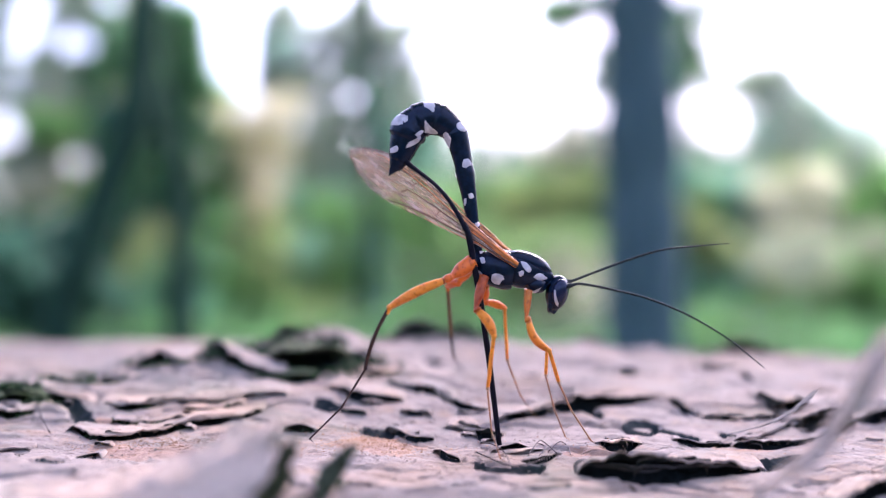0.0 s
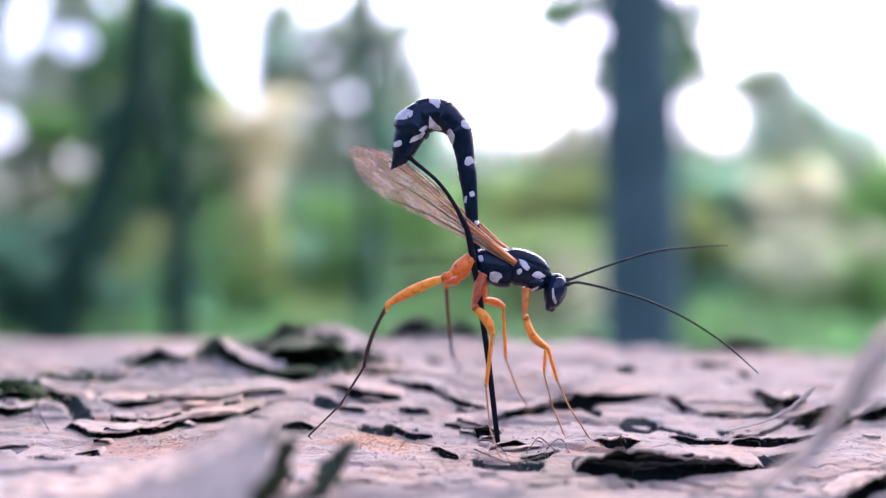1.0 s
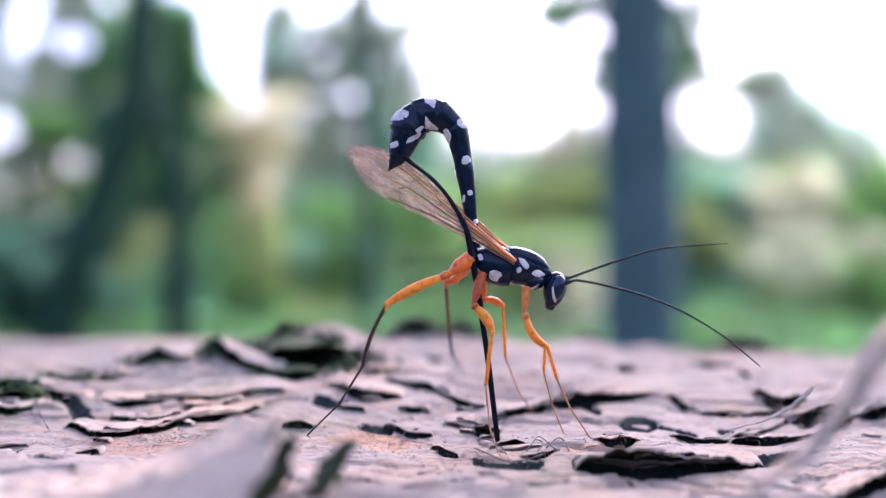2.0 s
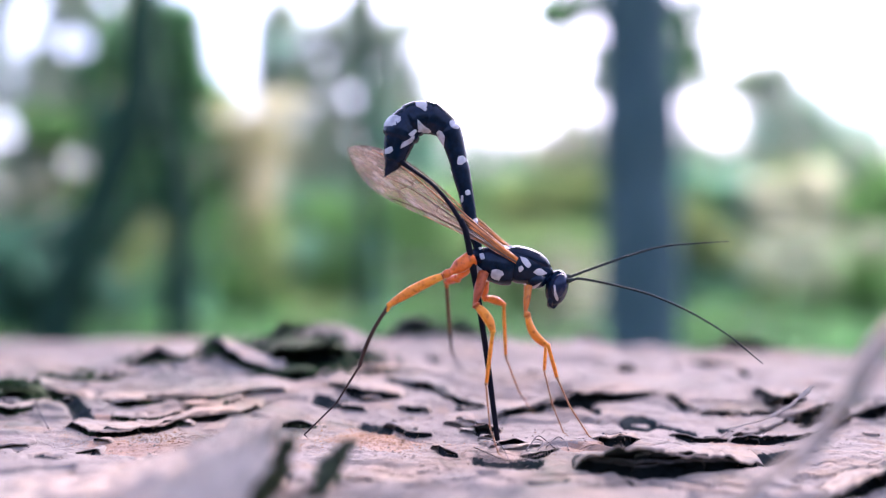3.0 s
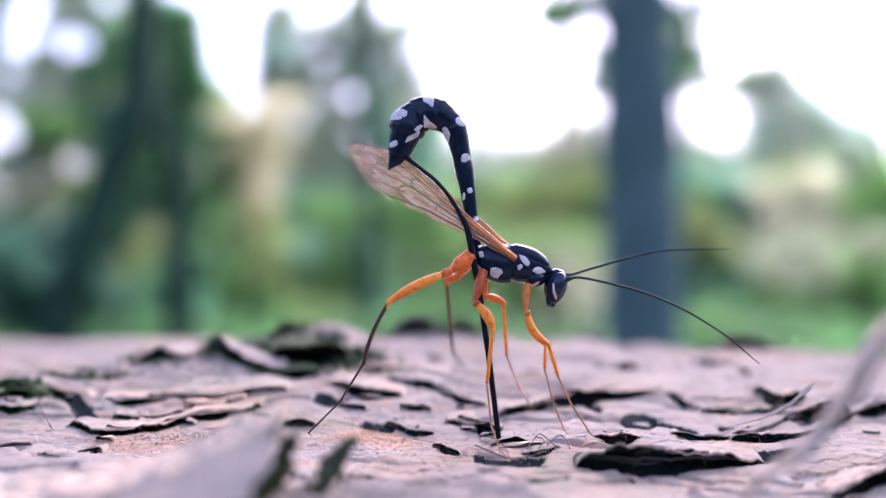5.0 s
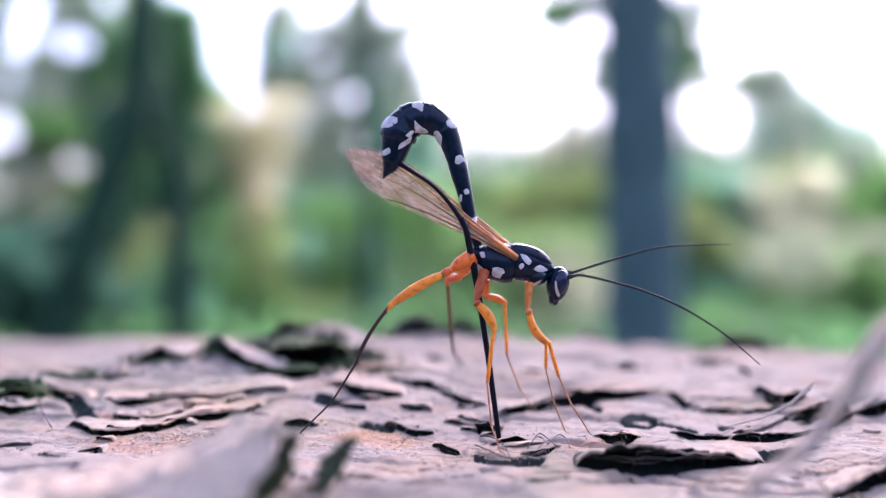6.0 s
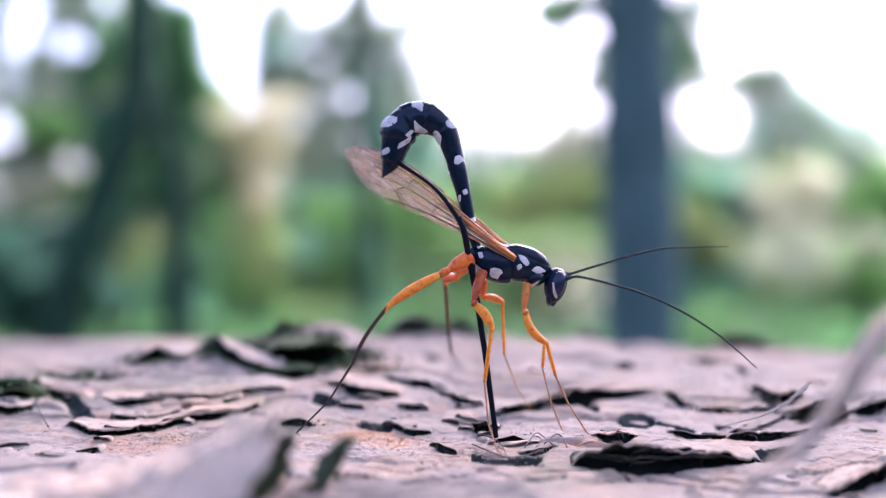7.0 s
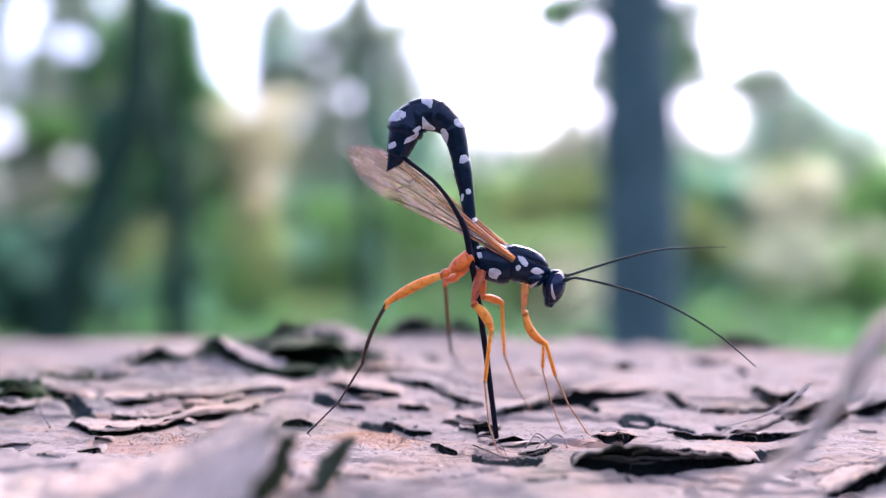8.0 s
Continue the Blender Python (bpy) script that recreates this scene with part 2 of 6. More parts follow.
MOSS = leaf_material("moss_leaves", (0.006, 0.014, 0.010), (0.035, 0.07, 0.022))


def trunk_material(name, a, b):
    m, nodes, links, bsdf = mat_new(name)
    f = noise_node(nodes, links, 14, 7, 0.65, (1, 1, 0.25))
    links.new(ramp(nodes, links, f, [(0.3, a), (0.7, b)]), bsdf.inputs["Base Color"])
    bsdf.inputs["Roughness"].default_value = 0.9
    bsdf.inputs["Specular IOR Level"].default_value = 0.1
    bump(nodes, links, f, bsdf, 0.8, 0.02)
    return m


TRUNK = trunk_material("tree_bark", (0.058, 0.100, 0.104), (0.104, 0.158, 0.156))
TRUNK_DARK = trunk_material("dark_tree_bark", (0.012, 0.034, 0.020), (0.034, 0.078, 0.048))


def soil_material():
    m, nodes, links, bsdf = mat_new("forest_floor")
    f = noise_node(nodes, links, 3.5, 8, 0.7)
    g = noise_node(nodes, links, 0.7, 5, 0.6)
    col = ramp(nodes, links, f, [(0.3, (0.02, 0.03, 0.015)), (0.5, (0.035, 0.07, 0.03)), (0.75, (0.07, 0.11, 0.05))])
    col = mix(nodes, links, ramp(nodes, links, g, [(0.4, (0, 0, 0)), (0.65, (1, 1, 1))]), col, (0.06, 0.055, 0.035))
    links.new(col, bsdf.inputs["Base Color"])
    bsdf.inputs["Roughness"].default_value = 0.9
    bump(nodes, links, f, bsdf, 0.8, 0.03)
    return m


SOIL = soil_material()


# ---- mesh helpers ----
def link_mesh(name, verts, faces, material, parent=None, label="", origin=(0, 0, 0), smooth=True):
    """One mesh object; verts in metres in the space of its parent, moved so that its origin lies at origin."""
    o = Vector(origin)
    me = bpy.data.meshes.new(name)
    me.from_pydata([tuple(Vector(v) - o) for v in verts], [], faces)
    me.materials.append(material)
    me.update()
    if smooth:
        me.polygons.foreach_set("use_smooth", [True] * len(me.polygons))
    ob = new(name, me)
    ob.location = o
    if parent is not None:
        ob.parent = parent
    if label:
        tagged(ob, label)
    return ob


def link_arrays(name, verts, quads, material, parent=None, smooth=True):
    """One mesh object out of numpy arrays of vertices and quads."""
    me = bpy.data.meshes.new(name)
    me.vertices.add(len(verts))
    me.vertices.foreach_set("co", np.asarray(verts, dtype=np.float32).ravel())
    n, k = quads.shape
    me.loops.add(n * k)
    me.loops.foreach_set("vertex_index", quads.astype(np.int32).ravel())
    me.polygons.add(n)
    me.polygons.foreach_set("loop_start", np.arange(0, n * k, k, dtype=np.int32))
    me.polygons.foreach_set("loop_total", np.full(n, k, dtype=np.int32))
    me.polygons.foreach_set("use_smooth", np.full(n, smooth, dtype=bool))
    me.materials.append(material)
    me.update(calc_edges=True)
    me.validate()
    ob = new(name, me)
    if parent is not None:
        ob.parent = parent
    return ob


def spline(points, n):
    """Catmull-Rom through the rows of points (any width), n samples."""
    p = np.array(points, dtype=float)
    p = np.vstack([2 * p[0] - p[1], p, 2 * p[-1] - p[-2]])
    out = []
    for t in np.linspace(0, len(points) - 1 - 1e-9, n):
        i = int(t)
        f = t - i
        a, b, c, d = p[i:i + 4]
        out.append(0.5 * (2 * b + (c - a) * f + (2 * a - 5 * b + 4 * c - d) * f * f + (3 * b - a - 3 * c + d) * f ** 3))
    return np.array(out)


def tube(path, radii, sides=10, flat=1.0, side=None):
    """Verts and faces of a closed tube along path. side: a fixed sideways axis; flat: the sideways radius over the other."""
    path = [Vector(p) for p in path]
    verts, faces = [], []
    ref = Vector(side) if side is not None else None
    prev = None
    for i, p in enumerate(path):
        tan = (path[min(i + 1, len(path) - 1)] - path[max(i - 1, 0)]).normalized()
        if ref is not None:
            b = (ref - tan * ref.dot(tan)).normalized()
        elif prev is None:
            b = tan.orthogonal().normalized()
        else:
            b = (prev - tan * prev.dot(tan)).normalized()
        prev = b
        n = b.cross(tan)
        fl = flat[i] if isinstance(flat, (list, np.ndarray)) else flat
        for k in range(sides):
            a = 2 * math.pi * k / sides
            verts.append(p + n * (math.cos(a) * radii[i]) + b * (math.sin(a) * radii[i] * fl))
    for i in range(len(path) - 1):
        for k in range(sides):
            k2 = (k + 1) % sides
            faces.append((i * sides + k, i * sides + k2, (i + 1) * sides + k2, (i + 1) * sides + k))
    faces.append(tuple(range(sides))[::-1])
    last = (len(path) - 1) * sides
    faces.append(tuple(range(last, last + sides)))
    return verts, faces


def mm_tube(rows, n=16, sides=10, flat=1.0, side=None):
    """A tube through rows of ((x, y, z), radius) in millimetres, smoothed."""
    s = spline([(*p, r) for p, r in rows], n)
    return tube([Vector(v[:3]) * MM for v in s], [max(v[3], 0.004) * MM for v in s], sides, flat, side)


def leaf_arrays(centres, size, rng):
    """Pointed, folded leaves: six vertices and four triangles each."""
    n = len(centres)
    sz = size * (0.6 + 0.8 * rng.rand(n))[:, None]
    d = rng.normal(size=(n, 3)) * (1, 1, 0.6)
    d /= np.linalg.norm(d, axis=1, keepdims=True)
    e = rng.normal(size=(n, 3))
    e -= d * np.sum(d * e, axis=1, keepdims=True)
    e /= np.linalg.norm(e, axis=1, keepdims=True)
    f = np.cross(d, e)
    base, tip = centres - d * sz, centres + d * sz
    l, r = centres + e * sz * 0.5 + f * sz * 0.15, centres - e * sz * 0.5 + f * sz * 0.15
    v = np.stack([base, l, tip, r], 1).reshape(-1, 3)
    k = np.arange(n)[:, None] * 4
    tri = np.concatenate([k + [0, 1, 2], k + [0, 2, 3]], 1).reshape(-1, 3)
    return v, tri


# ---- lattice noise ----
_rng = np.random.RandomState(7)
_lat = _rng.rand(256, 256)


def vnoise(x, y):
    xi, yi = np.floor(x).astype(int), np.floor(y).astype(int)
    fx, fy = x - xi, y - yi
    fx, fy = fx * fx * (3 - 2 * fx), fy * fy * (3 - 2 * fy)
    g = lambda i, j: _lat[i % 256, j % 256]
    return (g(xi, yi) * (1 - fx) + g(xi + 1, yi) * fx) * (1 - fy) + (g(xi, yi + 1) * (1 - fx) + g(xi + 1, yi + 1) * fx) * fy


def fbm(x, y, octaves=4, gain=0.5):
    v, a, tot = 0.0, 1.0, 0.0
    for k in range(octaves):
        v = v + a * vnoise(x * 2 ** k + 17.3 * k, y * 2 ** k + 5.1 * k)
        tot += a
        a *= gain
    return v / tot


# ---- the fallen log ----
LOG_R, LOG_VC, LOG_ZC, LOG_YAW, LOG_TILT = 420.0, 40.70, -418.02, radians(6), 0.020
HUMPS, SCALES, CRACKS = [], [], []
# broad ridges: s, w, half lengths and height (mm)
RIDGES = [(-35.8, -15.1, 22, 11, 4.2), (-26.5, -1.3, 8, 8, 4.4), (-15.4, 9.5, 7, 8, 2.4), (-8.1, 11.7, 5, 7, 1), (13.6, 19.8, 5, 7, 1.3), (42.3, 28.9, 8, 8, 1.6), (-2.1, 13.9, 26, 10, 1.1), (-58.8, -30.8, 5, 4, 1), (-14.9, -64.4, 40, 8, 2), (15.6, -62.2, 35, 8, 1.4), (-130.0, 53.7, 60, 60, -4.2)]


def hump(at, ls, lw, height):
    HUMPS.append((*at, ls, lw, height))


def lip(points, width, thick=0.3, mossy=False):
    """A scale that stands off the log along a lip of points (s, w, gap); it lies down over width."""
    p = np.array(sorted(points))
    a, b = p[0].copy(), p[-1].copy()
    a[0], b[0], a[2], b[2] = a[0] - 0.7, b[0] + 0.7, 0.0, 0.0
    p = np.vstack([a, p, b])
    p[:, 2] *= 0.7 if p[:, 0].mean() < -25 and p[:, 1].mean() < -28 else 1.1
    SCALES.append((p, width, 0.62 * thick, mossy))


# broad swellings of the bark
hump((-24.6, -9.1), 5, 6, 1.2)
hump((-4.0, 14.4), 6, 6, 1.0)
hump((30.6, 36.2), 8, 6, 0.9)
hump((9.5, 19.9), 16, 10, 0.6)
hump((44.9, 12.3), 14, 10, 0.8)
hump((12.2, -37.5), 2.5, 2.0, 0.6)
# scales that stand off the log: points of the lip and the gap under it (mm)
lip([(7.8, -47.3, 0.7), (8.8, -47.7, 1.3), (9.9, -48.6, 1.85), (12.1, -48.8, 1.95), (15.3, -47.2, 1.65), (18.3, -46.2, 1.45), (21.3, -45.1, 1.1), (23.0, -44.1, 0.5), (24.7, -42.7, 0.09)], 6.5, 0.4)
lip([(31.4, -13.8, 0.12), (31.4, -18.8, 0.7), (31.7, -23.6, 1.5), (31.9, -25.8, 1.9), (33.8, -22.8, 1.3), (36.4, -18.8, 0.58)], 6, 0.3)
lip([(32.7, -26.2, 0.27), (33.9, -28.4, 1.4), (35.3, -28.5, 2.0), (37.1, -27.8, 2.0), (39.5, -24.5, 1.2)], 6, 0.3)
lip([(-0.4, -32.5, 0.10), (2.7, -29.9, 0.21), (5.9, -27.8, 0.55), (7.9, -26.3, 0.78), (8.8, -25.5, 1.23), (10.3, -25.1, 0.90), (14.2, -22.6, 0.52), (19.1, -19.3, 0.24)], 5.5, 0.3)
lip([(18.3, -35.6, 0.10), (19.5, -37.7, 0.48), (20.8, -38.1, 0.53), (22.5, -36.6, 0.34), (24.5, -34.4, 0.15), (27.3, -32.3, 0.10), (30.7, -28.7, 0.11), (34.0, -25.3, 0.11)], 2.2, 0.2)
lip([(24.4, -35.9, 0.29), (25.7, -36.0, 0.58), (28.0, -35.8, 0.54), (29.4, -34.9, 0.29), (32.8, -33.3, 0.15), (35.2, -30.0, 0.16)], 2.5, 0.2)
lip([(-45.3, -40.7, 0.20), (-42.7, -42.5, 0.29), (-41.1, -43.1, 0.34), (-39.6, -43.2, 0.53), (-38.0, -42.8, 0.34), (-36.4, -41.6, 0.25), (-35.1, -40.4, 0.30), (-34.7, -38.6, 0.31), (-33.3, -37.5, 0.31), (-31.0, -37.0, 0.26), (-29.0, -35.5, 0.21), (-27.7, -33.3, 0.16)], 5, 0.3)
lip([(-47.0, -33.4, 0.11), (-44.4, -33.6, 0.38), (-42.6, -33.9, 0.76), (-41.1, -33.5, 0.65), (-39.6, -32.3, 0.49), (-38.8, -31.2, 0.28), (-37.6, -30.8, 0.50), (-35.7, -31.2, 0.50), (-33.7, -31.0, 0.39), (-32.3, -30.3, 0.22), (-29.7, -29.8, 0.17), (-25.9, -28.9, 0.06)], 6, 0.35)
lip([(-48.1, -22.1, 0.18), (-47.2, -21.3, 0.93), (-46.0, -20.7, 1.31), (-45.0, -20.3, 1.37), (-43.8, -20.4, 0.50), (-41.6, -20.4, 0.12)], 7, 0.4)
lip([(-51.2, -26.2, 0.12), (-50.1, -25.1, 0.42), (-48.7, -25.0, 0.42), (-47.0, -24.3, 0.18)], 4, 0.3)
lip([(-57.0, -36.9, 0.64), (-54.1, -38.1, 0.89), (-52.9, -38.0, 0.63), (-53.0, -36.8, 0.27), (-52.6, -35.5, 0.11)], 3.6, 0.3)
lip([(-56.7, -28.8, 0.23), (-53.8, -31.8, 0.56), (-52.5, -31.7, 0.22), (-48.8, -32.0, 0.17)], 3.5, 0.25)
lip([(-40.1, -50.1, 0.09), (-39.5, -49.0, 0.18), (-39.0, -48.9, 0.45), (-38.9, -47.4, 0.09)], 2, 0.2)
lip([(-41.6, -13.4, 0.26), (-38.9, -16.1, 0.90), (-36.4, -19.6, 1.00), (-34.8, -20.7, 0.80), (-32.5, -22.0, 0.42), (-30.7, -22.8, 0.42), (-27.9, -23.5, 0.18)], 5, 0.4)
lip([(-31.1, -19.3, 0.37), (-28.6, -20.1, 1.23), (-26.2, -20.8, 1.83), (-24.1, -20.4, 2.56), (-22.2, -19.2, 2.59), (-21.2, -16.3, 0.76)], 9, 0.5, True)
lip([(-27.2, -24.0, 0.24), (-25.5, -24.3, 0.65), (-24.1, -23.4, 0.18)], 3.5, 0.3, True)
lip([(-20.5, -25.5, 0.12), (-19.1, -26.1, 0.34), (-17.7, -27.5, 0.56), (-16.3, -27.9, 0.67), (-14.7, -27.4, 0.45), (-12.4, -26.7, 0.17)], 4.5, 0.3)
lip([(-10.5, -22.5, 0.12), (-9.1, -23.3, 0.35), (-7.6, -24.2, 0.23), (-6.0, -26.5, 0.28), (-4.8, -28.7, 0.27), (-2.4, -29.2, 0.05)], 4.5, 0.25)
lip([(-22.4, -38.3, 0.30), (-21.2, -38.2, 0.45), (-20.2, -37.8, 0.25)], 1.6, 0.2)
lip([(-11.8, -36.2, 0.10), (-10.0, -37.8, 0.20), (-8.7, -38.4, 0.25), (-7.5, -37.8, 0.20)], 1.6, 0.2)
lip([(-5.6, -34.3, 0.05), (-3.1, -35.0, 0.20), (-2.1, -37.7, 0.79), (-1.1, -37.9, 0.89), (-0.4, -36.0, 0.30)], 3, 0.2)
lip([(-0.2, -41.8, 0.14), (0.7, -42.2, 0.75), (1.6, -41.6, 0.70), (2.4, -41.0, 0.28), (3.1, -40.7, 0.05)], 2.4, 0.15)
lip([(0.4, -43.0, 0.08), (2.7, -42.5, 0.10), (3.8, -41.9, 0.05)], 1.2, 0.1)
lip([(2.8, -44.5, 0.1), (3.7, -44.9, 0.34), (4.6, -44.1, 0.4), (5.5, -42.2, 0.1)], 1.6, 0.12)
lip([(10.0, -39.5, 0.10), (11.0, -40.9, 0.65), (12.1, -40.8, 0.89), (13.1, -40.4, 0.66), (13.8, -38.8, 0.10)], 2.6, 0.25)
lip([(-19.8, 7.5, 0.23), (-17.8, 9.7, 1.72), (-15.1, 10.8, 1.97), (-11.9, 11.6, 0.55)], 9, 0.6)
lip([(-11.1, 11.7, 0.24), (-8.7, 12.7, 1.27), (-5.4, 13.8, 0.40)], 8, 0.6)
lip([(-33.3, -10.8, 0.27), (-32.6, -7.4, 1.45), (-31.4, -4.5, 0.64)], 7, 0.6, True)
lip([(11.2, 19.6, 0.25), (13.8, 19.6, 1.15), (16.0, 19.3, 0.49)], 7, 0.5)
lip([(37.3, 30.9, 0.26), (40.1, 27.9, 1.62), (44.3, 29.1, 1.46), (47.3, 28.4, 0.51)], 9, 0.5)
lip([(27.9, -0.3, 0.49), (28.8, -3.0, 1.02), (31.3, -1.0, 0.41)], 5, 0.35)
lip([(33.0, -1.0, 0.28), (32.4, -7.1, 0.85), (33.0, -10.3, 0.38)], 4, 0.3)
lip([(20.5, -19.5, 0.12), (20.8, -22.9, 0.51), (22.1, -23.6, 0.06)], 2.5, 0.2)
lip([(41.0, -23.1, 0.17), (42.7, -23.7, 1.04), (46.0, -21.0, 0.84)], 5, 0.35)
lip([(29.1, -50.1, 0.12), (31.0, -49.4, 0.57), (32.5, -48.5, 0.74), (35.0, -46.9, 0.88)], 5, 0.4)
lip([(-21.5, -13.8, 0.26), (-19.3, -15.1, 0.64), (-17.7, -13.4, 0.13)], 4, 0.3)
lip([(14.6, -5.2, 0.20), (16.7, -7.5, 0.59), (19.1, -5.8, 0.20)], 4, 0.3)
lip([(-17.9, -63.2, 0.89), (-17.1, -62.8, 1.43), (-16.6, -61.0, 1.32), (-17.1, -56.5, 0.79)], 3, 0.3)
lip([(-13.8, -61.5, 0.36), (-13.0, -60.1, 0.78), (-13.1, -54.8, 0.40)], 3, 0.35)
lip([(-6.2, -40.9, 0.10), (-5.1, -43.8, 0.51), (-4.2, -44.5, 0.18)], 1.6, 0.15)
lip([(-17.9, -31.0, 0.16), (-15.9, -31.3, 0.16)], 1.2, 0.12)
lip([(-11.1, -30.6, 0.16), (-8.6, -30.3, 0.11)], 1.5, 0.12)
lip([(-58.3, -35.1, 0.82), (-55.9, -35.1, 1.58), (-54.6, -34.4, 1.31), (-53.9, -33.1, 0.28)], 4.5, 0.5, True)
lip([(-41.9, -37.6, 0.16), (-39.6, -38.4, 0.21), (-38.0, -38.2, 0.26), (-36.7, -37.1, 0.16), (-35.7, -35.7, 0.11)], 2.0, 0.15)
lip([(-40.3, -40.7, 0.10), (-39.0, -41.6, 0.20), (-38.4, -41.0, 0.15)], 1.2, 0.12)
lip([(-35.9, -32.9, 0.11), (-33.6, -33.5, 0.22), (-31.7, -32.7, 0.16), (-30.4, -31.6, 0.05)], 1.8, 0.15)
lip([(-56.8, -25.3, 0.18), (-54.4, -26.3, 0.36), (-53.3, -25.5, 0.18)], 2.0, 0.2)
lip([(-18.3, -19.5, 0.18), (-16.2, -19.8, 0.37), (-14.2, -17.6, 0.19)], 3.0, 0.2)
lip([(2.3, -10.5, 0.20), (4.2, -11.6, 0.32), (6.9, -9.1, 0.13)], 3.0, 0.2)


def crack(points, deep=0.9, wide=0.36):
    """A narrow crack in the bark along points (s, w)."""
    CRACKS.append((np.array(points), deep, wide))


crack([(13.4, -31.3), (14.1, -29.9), (14.9, -29.1), (16.0, -28.7), (16.8, -29.7), (17.2, -31.1)], 1.1, 0.42)
crack([(13.4, -31.3), (13.8, -32.5), (14.8, -33.1), (16.0, -32.5), (17.2, -31.1), (18.9, -33.0), (20.5, -33.6)], 1.0, 0.36)
crack([(20.2, -19.7), (20.9, -20.9), (21.3, -22.9)])
crack([(24.0, -30.9), (25.3, -31.8)])
crack([(10.0, -26.1), (10.9, -27.8)])
crack([(-54.4, -32.1), (-51.0, -32.5), (-46.6, -36.9), (-43.8, -39.6)], 1.0, 0.4)
crack([(-42.5, -51.8), (-39.2, -52.0)])
crack([(-54.4, -32.4), (-51.6, -33.1), (-49.7, -33.4)], 1.0, 0.4)
crack([(-2.1, -45.8), (0.3, -46.8), (4.1, -45.9)], 0.7, 0.28)
crack([(7.9, -14.0), (10.2, -11.7), (11.8, -13.1)])
crack([(-15.1, -35.3), (-13.5, -36.4), (-11.7, -36.7)])
crack([(-21.7, -29.4), (-19.8, -30.2), (-18.3, -29.6)])
crack([(-14.3, -21.6), (-12.4, -22.4), (-10.6, -22.2)])
crack([(25.3, -41.6), (28.5, -39.8), (31.0, -38.5)])
crack([(1.5, -51.7), (4.1, -52.2), (6.1, -51.2)], 0.4)


def crack_depth(s, w):
    """How deep the cracks cut into the bark, in millimetres."""
    cut = np.zeros(np.shape(s))
    for p, deep, wide in CRACKS:
        near = (s > p[:, 0].min() - 2) & (s < p[:, 0].max() + 2) & (w > p[:, 1].min() - 3) & (w < p[:, 1].max() + 3)
        if not near.any():
            continue
        a, b = s[near], w[near] + 0.5 * (fbm(s[near] / 1.1, w[near] / 2, 2) - 0.5)
        best = np.full(a.shape, 9.0)
        for (s0, w0), (s1, w1) in zip(p, p[1:]):
            ds, dw = s1 - s0, (w1 - w0) * 0.4
            t = np.clip(((a - s0) * ds + (b - w0) * 0.4 * dw) / (ds * ds + dw * dw + 1e-9), 0, 1)
            best = np.minimum(best, np.hypot(a - s0 - t * ds, (b - w0) * 0.4 - t * dw))
        cut[near] = np.maximum(cut[near], deep * np.exp(-(best / wide) ** 2))
    return cut


def chord_noise(x, k):
    """Angular noise along a line."""
    v, a = 0.0, 1.0
    for o in range(5):
        q = x * 1.9 ** o + 13.7 * o + k
        i = np.floor(q).astype(int)
        f = q - i
        v = v + a * (_lat[i % 256, (o * 7 + int(k)) % 256] * (1 - f) + _lat[(i + 1) % 256, (o * 7 + int(k)) % 256] * f - 0.5)
        a *= 0.62
    return v


def reach(p, width, s):
    """How far back a scale reaches at s."""
    u = np.clip((s - p[0, 0]) / (p[-1, 0] - p[0, 0]), 0, 1)
    return width * (0.35 + 0.65 * (4 * u * (1 - u)) ** 0.4)


def bark_swell(s, w):
    """The broad swellings of the bark, in millimetres."""
    h = 2.4 * (fbm(s / 34 + 3.1, w / 20 + 8.2, 3) - 0.5)
    for hs, hw, ls, lw, hh in RIDGES:
        h = h + hh * np.exp(-((s - hs) / ls) ** 2 - ((w - hw) / lw) ** 2)
    for hs, hw, ls, lw, hh in HUMPS:
        h = h + hh * np.exp(-((s - hs) / ls) ** 2 - ((w - hw) / lw) ** 2) * (0.45 + 1.1 * fbm(s / 1.9 + hs, w / 1.5 + hw, 4, 0.6))
    return h


def bark_relief(s, w):
    """Layers that end in sharp, ragged edges, with grain."""
    q = fbm(s / 38 + 40 + 0.5 * fbm(s / 6, w / 4, 2), w / 13 + 11 + 0.22 * fbm(s / 3, w / 2, 2), 5, 0.52) * 7
    fl, fr = np.floor(q), q - np.floor(q)
    step = np.clip((fr - 0.90) / 0.07, 0, 1)
    crack = np.exp(-((fr - 0.88) / 0.035) ** 2) * np.clip(3 * fbm(s / 9 + 7, w / 5, 2) - 1.1, 0, 1)
    h = 0.34 * (fl + step) - 0.36 * crack - 1.2
    # thin papery layers
    p = fbm(s / 7 + 80, w / 3 + 31 + 0.3 * fbm(s / 1.5, w, 2), 4, 0.58) * 9
    paper = np.floor(p) + np.clip((p - np.floor(p) - 0.82) / 0.12, 0, 1)
    return h + 0.10 * (paper - 4.5) + 0.26 * (fbm(s / 2.4, w / 1.3, 5, 0.62) - 0.5) + 0.10 * (fbm(s / 0.7, w / 0.5, 3, 0.6) - 0.5)


